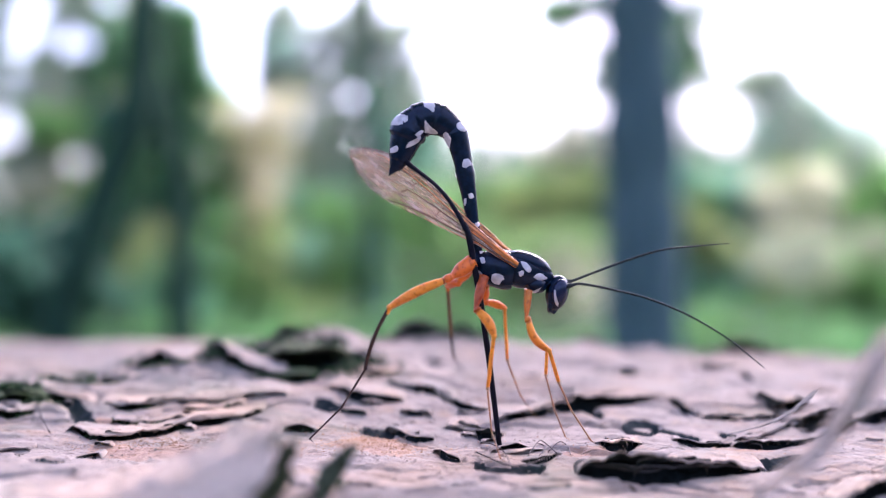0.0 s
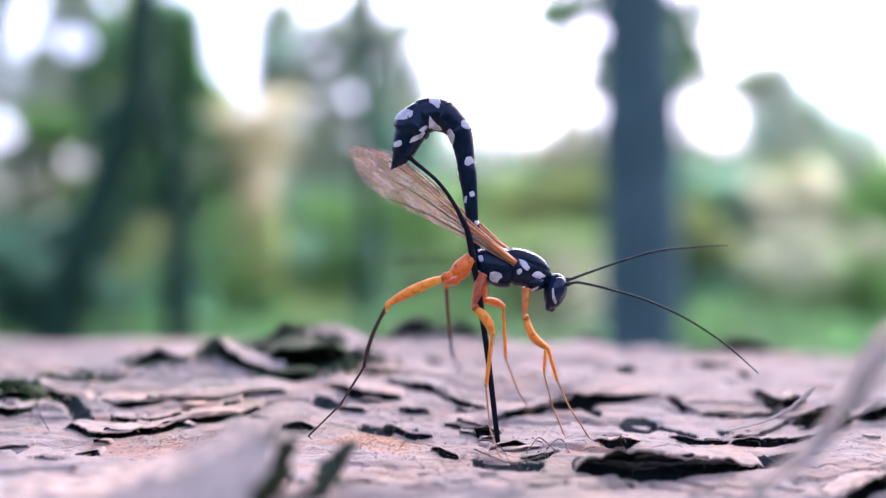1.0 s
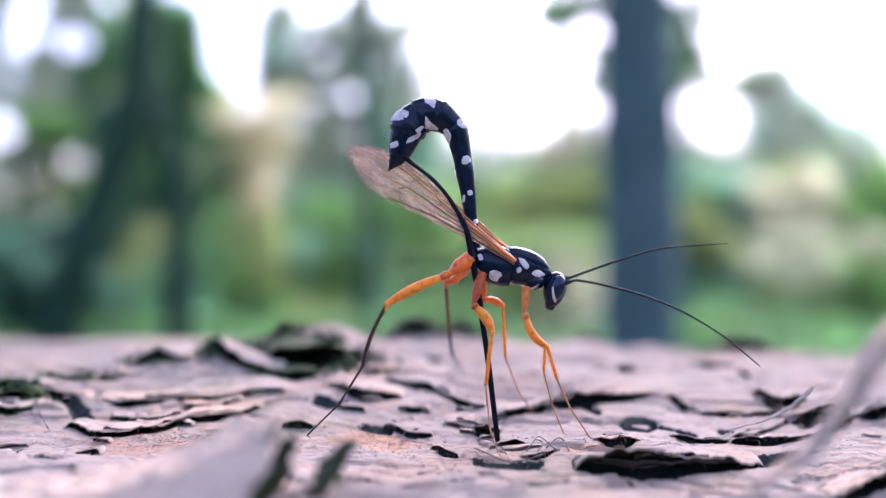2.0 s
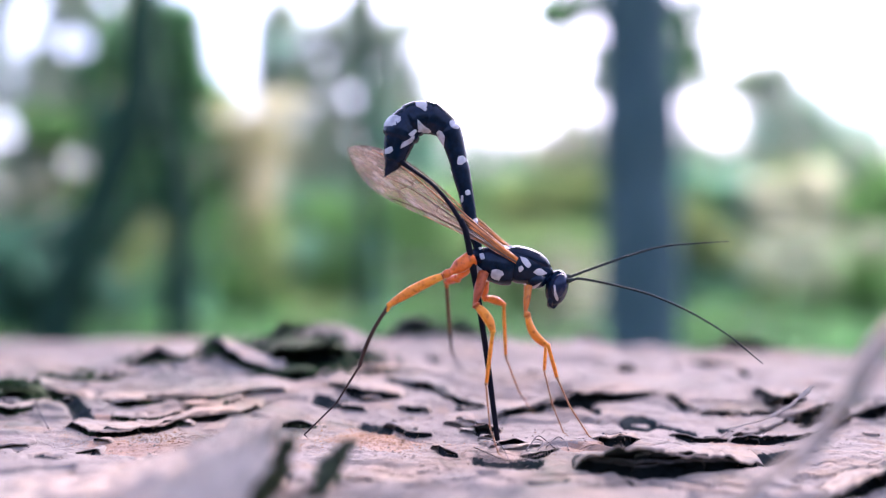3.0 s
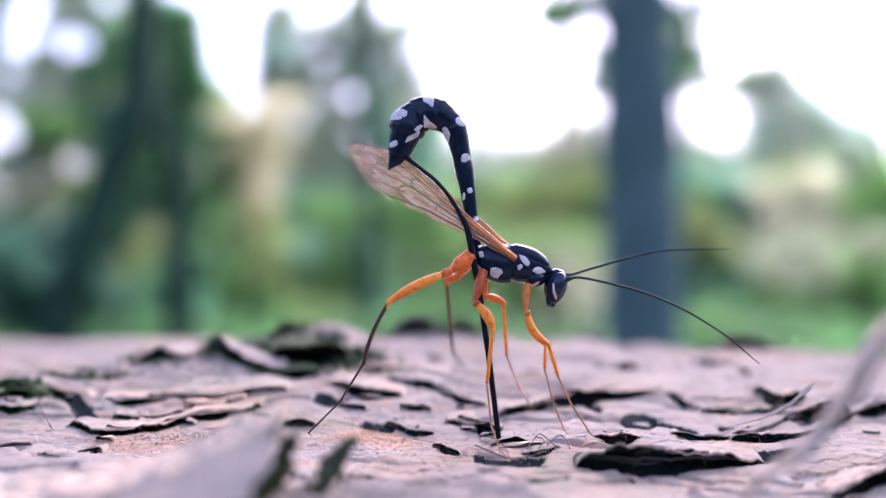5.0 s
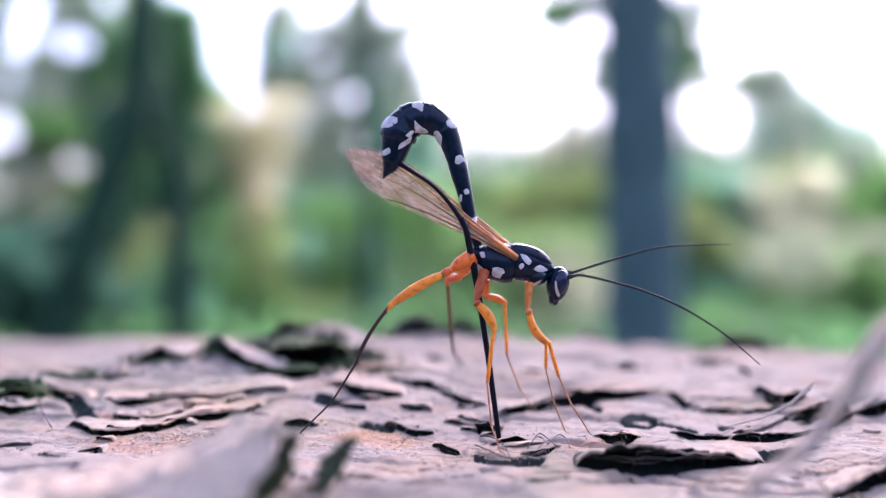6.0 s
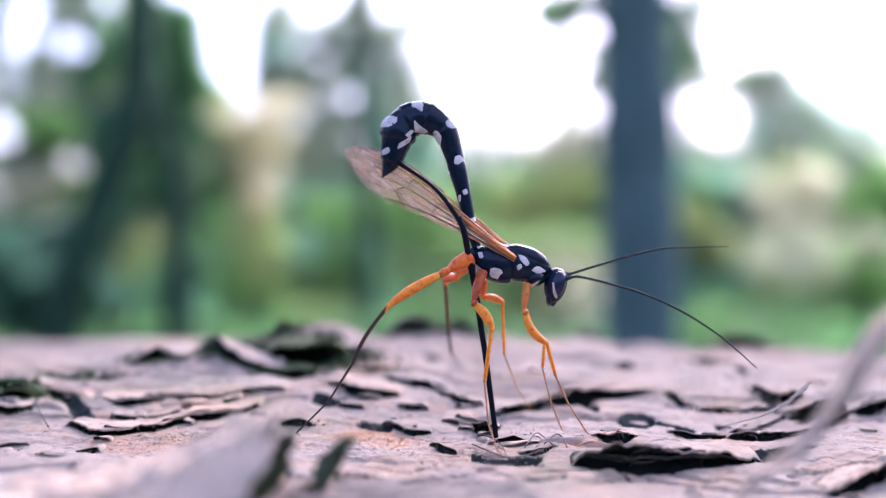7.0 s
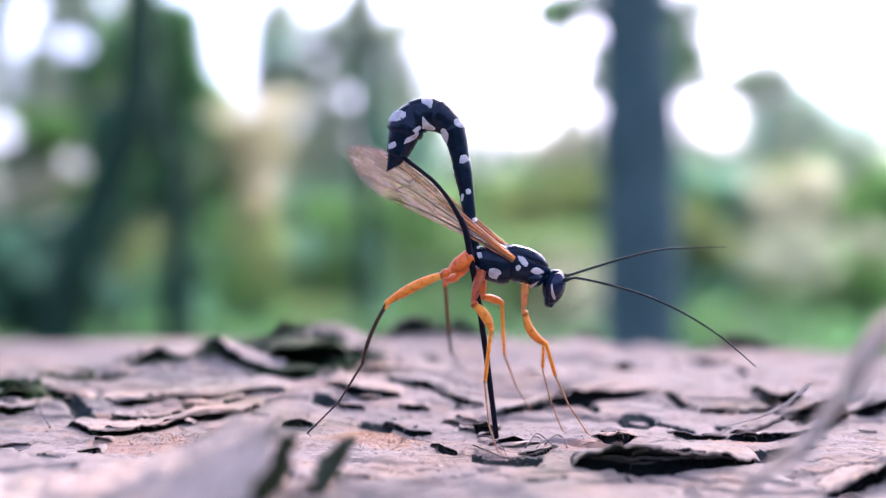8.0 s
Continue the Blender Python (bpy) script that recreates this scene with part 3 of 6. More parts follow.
def bark_height(s, w):
    """Height in millimetres of the bark over the log's round, s along the log and w round it."""
    h = bark_swell(s, w) + bark_relief(s, w)
    for p, width, thick, mossy in SCALES:
        near = (s > p[0, 0]) & (s < p[-1, 0]) & (w > p[:, 1].min() - 1) & (w < p[:, 1].max() + width)
        if near.any():
            b = w[near] - np.interp(s[near], p[:, 0], p[:, 1])
            g = np.interp(s[near], p[:, 0], p[:, 2])
            far = reach(p, width, s[near])
            h[near] -= (1.1 * g + 0.5 * np.clip(g / 0.3, 0, 1)) * np.exp(-((b - 0.36 * far) / (0.36 * far)) ** 6)
    return h - crack_depth(s, w)


def clear_of_lips(s, w, length, width):
    """Whether a scale of that size would lie clear of the cracks and of the gaps under the large scales."""
    for p, deep, wide in CRACKS:
        if ((np.abs(p[:, 0] - s) < length / 2 + 0.8) & (p[:, 1] > w - 1.5) & (p[:, 1] < w + width)).any():
            return False
    a, b = np.meshgrid(np.linspace(s - length / 2, s + length / 2, 12), np.linspace(w, w + width, 6))
    for p, wide, thick, mossy in SCALES:
        d = b - np.interp(a, p[:, 0], p[:, 1])
        if ((a > p[0, 0]) & (a < p[-1, 0]) & (d > -2.5) & (d < wide * 0.8)).any():
            return False
    return True


def small_lips(count, seed):
    rng = random.Random(seed)
    for _ in range(count):
        s, w, ln, lean = rng.uniform(-60, 60), rng.uniform(-58, 20), rng.uniform(2.5, 9), rng.uniform(-0.35, 0.35)
        gap, wide = rng.uniform(0.08, 0.26), ln * rng.uniform(0.2, 0.4) + 0.6
        if clear_of_lips(s, w, ln, wide):
            lip([(s + (k / 6 - 0.5) * ln, w + lean * (k / 6 - 0.5) * ln + rng.uniform(-0.3, 0.3), gap * math.sin(math.pi * (k + 0.3) / 6.6) * rng.uniform(0.5, 1.2)) for k in range(7)], wide, rng.uniform(0.12, 0.3))


small_lips(14, 41)


def on_log(s, w, h):
    """World place in metres of a point h millimetres over the log's round."""
    th = w / LOG_R
    v = LOG_VC + (LOG_R + h) * np.sin(th)
    x = s * math.cos(LOG_YAW) + v * math.sin(LOG_YAW)
    y = -s * math.sin(LOG_YAW) + v * math.cos(LOG_YAW)
    z = LOG_ZC + (LOG_R + h) * np.cos(th) - LOG_TILT * x
    return x * MM, y * MM, z * MM


# where the warm inner bark lies bare: s, w, half lengths
FRESH_SPOTS = [(-33.0, -46.0, 10.0, 2.6), (-13.0, -40.5, 5.5, 3.0), (8.7, -41.5, 2.6, 1.6), (-40.5, -37.5, 5.0, 1.0), (24.0, -37.5, 4.0, 1.2)]


def bark_mesh(parent):
    inner = np.arange(-100, 100.01, 0.25)
    out = 100 + np.cumsum(np.geomspace(0.5, 170, 44))
    ss = np.concatenate([-out[::-1], inner, out])
    wi = np.arange(-80, 40.01, 0.22)
    wo = np.linspace(40, LOG_R * math.pi * 2 - 80, 140)[1:]
    ww = np.concatenate([wi, wo])
    S, W = np.meshgrid(ss, ww, indexing="ij")
    H = bark_height(S, W)
    x, y, z = on_log(S, W, H)
    v = np.stack([x.ravel(), y.ravel(), z.ravel()], 1)
    a, b = S.shape
    i, j = np.meshgrid(np.arange(a - 1), np.arange(b - 1), indexing="ij")
    q = np.stack([i * b + j, (i + 1) * b + j, (i + 1) * b + j + 1, i * b + j + 1], -1).reshape(-1, 4)
    ob = link_arrays("bark", v, q, BARK, parent)
    ob.data.materials.append(INNER_SHADE)
    # Faces under the scales and in the cracks take the painted shade.
    bark_slot = np.zeros(S.shape)
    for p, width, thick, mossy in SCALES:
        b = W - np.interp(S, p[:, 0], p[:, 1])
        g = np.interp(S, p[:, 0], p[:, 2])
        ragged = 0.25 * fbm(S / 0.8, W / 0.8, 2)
        bark_slot = np.maximum(bark_slot, (S > p[0, 0]) & (S < p[-1, 0]) & (b > ragged) & (b < 0.82 * reach(p, width, S)) & (g > 0.14))
    bark_slot = np.maximum(bark_slot, crack_depth(S, W) > 0.22)
    ob.data.materials.append(FRESH)
    for fs, fw, ls, lw in FRESH_SPOTS:
        near = np.hypot((S - fs) / ls, (W - fw) / lw) + 1.1 * (fbm(S / 2 + fs, W / 1.2, 4, 0.6) - 0.5)
        bark_slot = np.where((near < 0.8) & (bark_slot < 1), 2, bark_slot)
    ob.data.polygons.foreach_set("material_index", bark_slot[:-1, :-1].astype(np.int32).ravel())
    # the sawn ends
    for k in (0, len(ss) - 1):
        rim = v.reshape(len(ss), len(ww), 3)[k]
        mid = rim.mean(0)
        rings = np.concatenate([mid + (rim - mid) * q for q in (1.0, 0.75, 0.5, 0.25, 0.04)])
        n = len(ww)
        a, b = np.meshgrid(np.arange(4), np.arange(n - 1), indexing="ij")
        quads = np.stack([a * n + b, a * n + b + 1, (a + 1) * n + b + 1, (a + 1) * n + b], -1).reshape(-1, 4)
        link_arrays("sawn_end", rings, quads if k else quads[:, ::-1], ENDWOOD, parent)
    return ob


def bark_flake(parent, at, length, width, turn=0.0, lift=0.8, thick=0.35, seed=0, material=None, tip=0.6, curl=1.3, path=None):
    """A loose scale of bark whose front lip, at the middle of which at lies, stands off the log; it lies down towards its back.
    path: the lip's own points (s, w, gap) in place of at, turn and lift."""
    nu, nv = max(12, min(110, int(length / 0.25))), max(6, min(26, int(width / 0.32)))
    u = np.linspace(0, 1, nu)[:, None] * np.ones((1, nv))
    v = np.ones((nu, 1)) * np.linspace(0, 1, nv)[None, :]
    k = 3.77 * seed % 200
    end = np.clip(4 * u * (1 - u), 0, 1) ** tip
    back = chord_noise(u * length / 4.0, k + 31) * width * 0.3
    if path is None:
        ragged = chord_noise(u * length / 3.2, k) * min(1.5, width * 0.32)
        a = (u - 0.5) * length + chord_noise(v * width / 2.5, k + 57) * min(1.6, length * 0.10) * np.abs(2 * u - 1)
        b = ragged * (1 - v) + v * (width * (0.5 + 0.5 * end) + back) + (1 - end) * width * 0.22 * (1 - v)
        ct, st = math.cos(radians(turn)), math.sin(radians(turn))
        s, w = at[0] + a * ct - b * st, at[1] + a * st + b * ct
        skew = u ** (0.75 + 0.5 * ((k * 0.37) % 1.0))
        lens = np.clip(4 * skew * (1 - skew), 0, 1) ** (tip + 0.5)
        rise = lift * lens * (1 - v) ** curl * np.clip(0.75 + 0.55 * chord_noise(u * length / 2.2, k + 83), 0.3, 1.4)
    else:
        s = path[0, 0] + u * (path[-1, 0] - path[0, 0])
        w = np.interp(s, path[:, 0], path[:, 1]) + (chord_noise(u * length / 1.6, k) * 0.40 + chord_noise(u * length / 0.5, k + 11) * 0.16) * (1 - v) + v * (width * (0.35 + 0.65 * end) + back * end)
        gap = np.interp(s, path[:, 0], path[:, 2])
        rise = gap * (1 - v) ** 1.6 * np.clip(1 + 0.32 * chord_noise(u * length / 2.0, k + 83), 0.6, 1.4)
    base = bark_swell(s, w) + 0.35 * bark_relief(s, w)
    q = fbm(s / 9 + k, w / 3.2 + 5, 4, 0.6) * 6
    layers = 0.16 * (np.floor(q) - 3 + np.clip((q - np.floor(q) - 0.8) / 0.15, 0, 1)) + 0.2 * (fbm(s / 1.8 + k, w / 0.9, 4, 0.6) - 0.5)
    sink = (thick + 0.55) * np.clip((v - 0.72) / 0.28, 0, 1) ** 1.5 + (thick + 0.3) * (1 - np.clip(end * 2.2, 0, 1))
    top = base + rise + layers + thick - sink
    bot = top - thick * (0.55 + 0.6 * fbm(u * length / 2 + k, v * 2 + 5, 2))
    n = nu * nv
    vt = np.stack([c.ravel() for c in on_log(s, w, top)], 1)
    vb = np.stack([c.ravel() for c in on_log(s, w, bot)], 1)
    i, j = np.meshgrid(np.arange(nu - 1), np.arange(nv - 1), indexing="ij")
    q = np.stack([i * nv + j, (i + 1) * nv + j, (i + 1) * nv + j + 1, i * nv + j + 1], -1).reshape(-1, 4)
    rim = [x * nv for x in range(nu)] + [(nu - 1) * nv + y for y in range(1, nv)] + [x * nv + nv - 1 for x in range(nu - 2, -1, -1)] + [y for y in range(nv - 2, 0, -1)]
    rim = np.array(rim)
    nxt = np.roll(rim, -1)
    edge = np.stack([rim, rim + n, nxt + n, nxt], 1)
    ob = link_arrays("bark_flake", np.vstack([vt, vb]), np.vstack([q, edge, q[:, ::-1] + n]), material or BARK, parent)
    # The underside is coloured as if in shade.
    ob.data.materials.append(INNER_SHADE)
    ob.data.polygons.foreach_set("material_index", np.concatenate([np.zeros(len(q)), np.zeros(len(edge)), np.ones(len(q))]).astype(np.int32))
    return ob


def bark_strip(parent, pts, width, flat, seed, facing=(-0.2, -0.6, 0.8), material=None, taper=0.0):
    """A splinter of bark that has come loose, along pts (mm)."""
    n, sides = 60, 18
    s = spline(pts, n)
    v, f = tube([Vector(p) * MM for p in s], [width * MM * (0.35 + 0.65 * min(1, k / 8, (n - k) / 6)) * (1 - taper * k / n) for k in range(n)], sides, flat, facing)
    mid = [Vector(p) * MM for p in s]
    for k, p in enumerate(v):
        i, j = divmod(k, sides)
        lump = fbm(np.array([i / 4.0 + seed]), np.array([(j if j < sides / 2 else sides - j) / 2.5]), 4)[0]
        v[k] = mid[i] + (p - mid[i]) * (0.2 + 1.6 * lump)
    return link_mesh("bark_splinter", v, f, material or BARK, parent)


def bark_plate(parent, back, front, thick, seed, material=None):
    """A broad raised plate of bark between its back edge and its front edge (mm), rim and underside mossy and darkened
    as shade.
    """
    n, m = 70, 26
    a, b = spline(back, n), spline(front, n)
    u, v = np.linspace(0, 1, n)[:, None], np.linspace(0, 1, m)[None, :]
    p = a[:, None] * (1 - v[..., None]) + b[:, None] * v[..., None]
    x, y = p[..., 0], p[..., 1]
    q = fbm(x / 7 + seed, y / 3 + seed, 4, 0.55) * 7
    p[..., 2] += 0.9 * np.sin(math.pi * v) + 0.5 * (np.floor(q) - 3 + np.clip((q - np.floor(q) - 0.75) / 0.2, 0, 1)) + 1.4 * (fbm(x / 2.2, y / 1.4 + seed, 4, 0.6) - 0.5)
    p[..., 0] += 0.9 * chord_noise(v * 5, seed) * (1 - u) ** 2 + 0 * u
    p[..., 1] += 0.6 * chord_noise(u * 24, seed + 9) * (1 - v)
    low = p.copy()
    low[..., 2] -= thick * (0.7 + 0.6 * fbm(x / 2, y / 2 + 40, 2))
    low[..., 0] -= 0.7 * (1 - u) ** 6
    k = n * m
    i, j = np.meshgrid(np.arange(n - 1), np.arange(m - 1), indexing="ij")
    top = np.stack([i * m + j, i * m + j + 1, (i + 1) * m + j + 1, (i + 1) * m + j], -1).reshape(-1, 4)
    rim = np.array([r * m for r in range(n)] + [(n - 1) * m + c for c in range(1, m)] + [r * m + m - 1 for r in range(n - 2, -1, -1)] + list(range(m - 2, 0, -1)))
    nxt = np.roll(rim, -1)
    edge = np.stack([rim, nxt, nxt + k, rim + k], 1)
    ob = link_arrays("bark_plate", np.concatenate([p.reshape(-1, 3), low.reshape(-1, 3)]) * MM, np.vstack([top, edge, top[:, ::-1] + k]), material or BARK, parent)
    ob.data.materials.append(BARK_MOSS_SHADE)
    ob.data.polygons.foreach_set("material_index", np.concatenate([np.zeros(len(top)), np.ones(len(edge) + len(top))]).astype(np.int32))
    return ob


def bark_crumbs(parent):
    """Loose grit and crumbs on the bark, too small to pick apart."""
    rng = np.random.RandomState(23)
    n = 16000
    s, w = rng.uniform(-48, 48, n), rng.uniform(-66, 10, n)
    keep = fbm(s / 6 + 70, w / 4 + 70, 3) > 0.46 + 0.12 * rng.rand(n)
    s, w = s[keep], w[keep]
    n = len(s)
    r = 0.035 + 0.12 * rng.rand(n) ** 3
    h = bark_height(s, w) + r * 0.25
    d = np.array([(1, 0, -0.5), (-0.5, 0.87, -0.5), (-0.5, -0.87, -0.5), (0.2, 0.1, 0.7)])
    o = rng.normal(size=(n, 4, 3)) * 0.35 + d[None]
    S, W, H = s[:, None] + o[:, :, 0] * r[:, None] * 1.5, w[:, None] + o[:, :, 1] * r[:, None], h[:, None] + o[:, :, 2] * r[:, None]
    v = np.stack([c.ravel() for c in on_log(S, W, H)], 1)
    k = np.arange(n)[:, None] * 4
    tri = np.concatenate([k + [0, 1, 2], k + [0, 3, 1], k + [1, 3, 2], k + [2, 3, 0]], 1).reshape(-1, 3)
    tagged(link_arrays("bark_grit", v, tri, BARK, parent, False), kind="stuff")


def bark_dust(parent, at, spread_s, spread_w, count, seed):
    """A sprinkle of warm-coloured boring dust and bark crumbs round a point."""
    rng = np.random.RandomState(seed)
    s, w = rng.normal(at[0], spread_s, count), rng.normal(at[1], spread_w, count)
    r = 0.025 + 0.07 * rng.rand(count) ** 3
    h = bark_height(s, w) + r * 0.3
    d = np.array([(1, 0, -0.5), (-0.5, 0.87, -0.5), (-0.5, -0.87, -0.5), (0.2, 0.1, 0.7)])
    o = rng.normal(size=(count, 4, 3)) * 0.35 + d[None]
    S, W, H = s[:, None] + o[:, :, 0] * r[:, None] * 1.4, w[:, None] + o[:, :, 1] * r[:, None], h[:, None] + o[:, :, 2] * r[:, None]
    v = np.stack([c.ravel() for c in on_log(S, W, H)], 1)
    k = np.arange(count)[:, None] * 4
    tri = np.concatenate([k + [0, 1, 2], k + [0, 3, 1], k + [1, 3, 2], k + [2, 3, 0]], 1).reshape(-1, 3)
    tagged(link_arrays("bark_dust", v, tri, DUST, parent, False), kind="stuff")


def moss(parent, at, spread_s, spread_w, count, seed, size=0.3):
    """A dark green cushion of moss: small pointed leaves on the bark."""
    rng = np.random.RandomState(seed)
    s, w = rng.normal(at[0], spread_s, count), rng.normal(at[1], spread_w, count)
    x, y, z = on_log(s, w, bark_height(s, w) + 0.9 * size * rng.rand(count) * (0.5 + 2 * fbm(s / 0.9 + seed, w / 0.9, 2)))
    v, t = leaf_arrays(np.stack([x, y, z], 1), size * MM, rng)
    tagged(link_arrays("moss", v, t, MOSS, parent, False), kind="stuff")


def fibre(parent, pts, r):
    """A thin dry thread on the bark, along pts (mm)."""
    v, f = mm_tube([(p, r) for p in pts], 18, 6)
    link_mesh("plant_fibre", v, f, DARKLEG, parent)


def build_log():
    log = new("fallen_log")
    tagged(log, "fallen pine log with flaky pinkish grey bark and some moss", "log")
    bark_mesh(log)
    for i, (p, width, thick, mossy) in enumerate(SCALES):
        bark_flake(log, None, p[-1, 0] - p[0, 0], width, 0, 0, thick, i + 1, BARK_MOSS_SHADE if mossy else BARK, 0.4, path=p)
    rng = random.Random(15)
    for i, (p, width, thick, mossy) in enumerate(SCALES):
        s0, s1 = p[0, 0], p[-1, 0]
        # a thinner sheet on the back of the scale, and chips before its lip
        if s1 - s0 > 5:
            a = s0 + (s1 - s0) * rng.uniform(0.06, 0.3)
            b = a + (s1 - s0) * rng.uniform(0.4, 0.65)
            ss = np.linspace(a, b, 9)
            q = np.stack([ss, np.interp(ss, p[:, 0], p[:, 1]) + rng.uniform(0.4, 1.0) + 0.5 * chord_noise(ss / 2, i), 0.78 * np.interp(ss, p[:, 0], p[:, 2]) + 0.10 + thick], 1)
            bark_flake(log, None, b - a, 0.7 * width, 0, 0, 0.07, 400 + i, BARK_MOSS_SHADE if mossy else None, 0.4, path=q)
        for k in range(2 if s1 - s0 > 6 else 0):
            s = rng.uniform(s0, s1)
            ln = rng.uniform(0.8, 2.4)
            bark_flake(log, (s, np.interp(s, p[:, 0], p[:, 1]) - rng.uniform(0.5, 2.2)), ln, ln * rng.uniform(0.4, 0.7), rng.uniform(-40, 40), rng.uniform(0.01, 0.07), rng.uniform(0.04, 0.08), 500 + 3 * i + k, None, 0.3)
    bark_strip(log, [(25.31, -30.00, 16.61), (22.59, -29.50, 13.54), (21.53, -29.00, 11.32), (20.67, -28.00, 8.85), (19.38, -27.00, 6.47), (17.86, -26.00, 4.47), (15.96, -25.00, 2.33), (14.74, -23.00, -0.71), (13.20, -21.50, -4.13)], 1.15, 0.24, 3, (-0.62, -0.35, 0.70), BARK_LIT, 0.75)
    bark_strip(log, [(33.47, 3.60, 4.68), (32.55, 3.40, 4.01), (30.84, 3.00, 2.79), (28.64, 2.50, 1.78), (26.29, 2.00, 1.08), (23.25, 1.60, 0.53)], 0.27, 0.2, 8, (-0.1, -0.45, 0.9), None, 0.5)
    fibre(log, [(-2.48, -2.50, -0.27), (-1.05, -4.25, -0.47), (0.41, -6.00, -0.64), (2.01, -5.75, -0.60), (4.04, -4.25, -0.47)], 0.06)
    fibre(log, [(-1.92, 0.00, 0.00), (-0.85, -1.00, 0.13), (0.26, -2.50, -0.27), (0.65, -6.25, -0.67)], 0.05)
    fibre(log, [(2.92, -2.25, -0.33), (4.02, 0.00, 0.23), (4.98, 0.00, -0.34), (5.36, -2.50, -0.38)], 0.05)
    fibre(log, [(3.62, -3.25, -0.41), (4.52, -0.50, -0.33), (3.73, 0.00, -0.11), (2.54, -3.25, -0.41)], 0.05)
    fibre(log, [(4.57, -2.25, -0.33), (6.00, 0.00, 0.11), (6.79, 0.00, -0.34), (6.61, -3.25, -0.41)], 0.05)
    fibre(log, [(-53.26, 13.00, 2.04), (-49.83, 7.75, 1.16), (-46.13, 2.25, 0.56)], 0.06)
    fibre(log, [(45.01, 51.25, 0.93), (34.80, 20.75, 0.95), (33.35, 12.25, 0.55)], 0.06)
    # thin layers inside the open gap of the large front scale, coloured as shaded
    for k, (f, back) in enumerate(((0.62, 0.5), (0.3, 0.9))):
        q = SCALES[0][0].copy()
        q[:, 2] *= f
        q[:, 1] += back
        bark_flake(log, None, q[-1, 0] - q[0, 0], 5.0, 0, 0, 0.1, 90 + k, DEEP_SHADE, 0.4, path=q)
    bark_plate(log, [(-16.08, -25.00, 7.70), (-17.14, -24.00, 8.12), (-18.63, -23.00, 7.83), (-20.58, -22.00, 6.81), (-23.34, -21.00, 4.84), (-26.61, -20.00, 3.07), (-30.84, -19.00, 1.76), (-36.08, -18.00, 0.77), (-41.78, -18.00, 0.33)],
               [(-17.82, -30.00, 3.00), (-18.88, -30.00, 2.64), (-19.94, -30.00, 2.29), (-21.17, -30.00, 1.94), (-22.77, -30.00, 1.76), (-24.89, -30.00, 1.58), (-27.71, -30.00, 1.41), (-31.25, -30.00, 1.23), (-35.49, -30.00, 1.05)], 0.9, 12, BARK_LIT)
    # two dark mossy slabs stand in for shadow on the near bark
    bark_plate(log, [(-12.02, -20.00, 4.34), (-12.59, -19.50, 4.04), (-13.59, -19.00, 2.88), (-15.04, -18.00, 1.47)], [(-12.58, -21.00, 3.34), (-13.16, -21.00, 2.67), (-14.00, -21.00, 1.76), (-15.17, -21.00, 1.09)], 0.4, 17, BARK_MOSS_SHADE)
    bark_plate(log, [(-16.40, -22.00, 5.83), (-17.22, -22.00, 4.84), (-18.56, -21.50, 3.23), (-20.09, -21.00, 1.42)], [(-16.78, -23.00, 3.64), (-17.34, -23.00, 2.51), (-18.39, -23.00, 1.22), (-19.52, -23.00, 0.18)], 0.5, 19, BARK_MOSS_SHADE)
    bark_dust(log, (-32.1, -43.3), 5.5, 1.4, 2600, 51)
    bark_dust(log, (-13.0, -39.5), 3.4, 2.4, 1300, 52)
    bark_dust(log, (-2.9, -41.3), 2.2, 2.0, 160, 53)
    bark_dust(log, (8.7, -41.4), 2.0, 1.6, 180, 54)
    bark_dust(log, (25.4, -37.3), 4.0, 1.2, 120, 55)
    bark_dust(log, (-41.0, -36.3), 4.0, 1.0, 90, 56)
    moss(log, (-57.2, -32.7), 2.6, 1.6, 1100, 61, 0.36)
    moss(log, (-26.2, -16.5), 4.4, 2.6, 3200, 62, 0.42)
    moss(log, (-27.7, -23.0), 1.8, 1.0, 420, 63, 0.36)
    moss(log, (-45.1, -20.1), 2.0, 1.2, 500, 64, 0.36)
    moss(log, (-52.6, -25.4), 2.5, 0.9, 420, 65, 0.3)
    moss(log, (-37.1, -17.7), 2.0, 1.4, 600, 66, 0.36)
    moss(log, (-15.6, 10.7), 3.0, 1.2, 900, 67, 0.5)
    moss(log, (-8.2, 12.7), 2.0, 1.0, 450, 68, 0.45)
    moss(log, (-32.4, -7.4), 1.8, 1.0, 480, 69, 0.42)
    moss(log, (42.4, 29.4), 3.4, 1.2, 800, 70, 0.5)
    moss(log, (29.5, 0.1), 1.6, 0.8, 300, 71, 0.34)
    moss(log, (33.1, -47.1), 1.6, 0.8, 160, 72, 0.2)
    moss(log, (15.8, -5.6), 1.8, 0.7, 160, 73, 0.3)
    moss(log, (-13.7, -55.9), 0.9, 0.6, 120, 74, 0.2)
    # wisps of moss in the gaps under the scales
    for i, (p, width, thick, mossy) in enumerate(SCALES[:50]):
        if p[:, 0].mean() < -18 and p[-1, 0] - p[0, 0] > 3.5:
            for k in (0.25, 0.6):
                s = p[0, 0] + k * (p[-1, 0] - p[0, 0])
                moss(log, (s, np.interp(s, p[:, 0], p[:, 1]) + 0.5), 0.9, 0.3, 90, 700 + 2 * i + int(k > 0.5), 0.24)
    bark_crumbs(log)
    rng = random.Random(5)
    for i in range(24):
        ln = rng.uniform(7, 20)
        wd, s, w = ln * rng.uniform(0.25, 0.42), rng.uniform(-85, 85), rng.uniform(-70, 34)
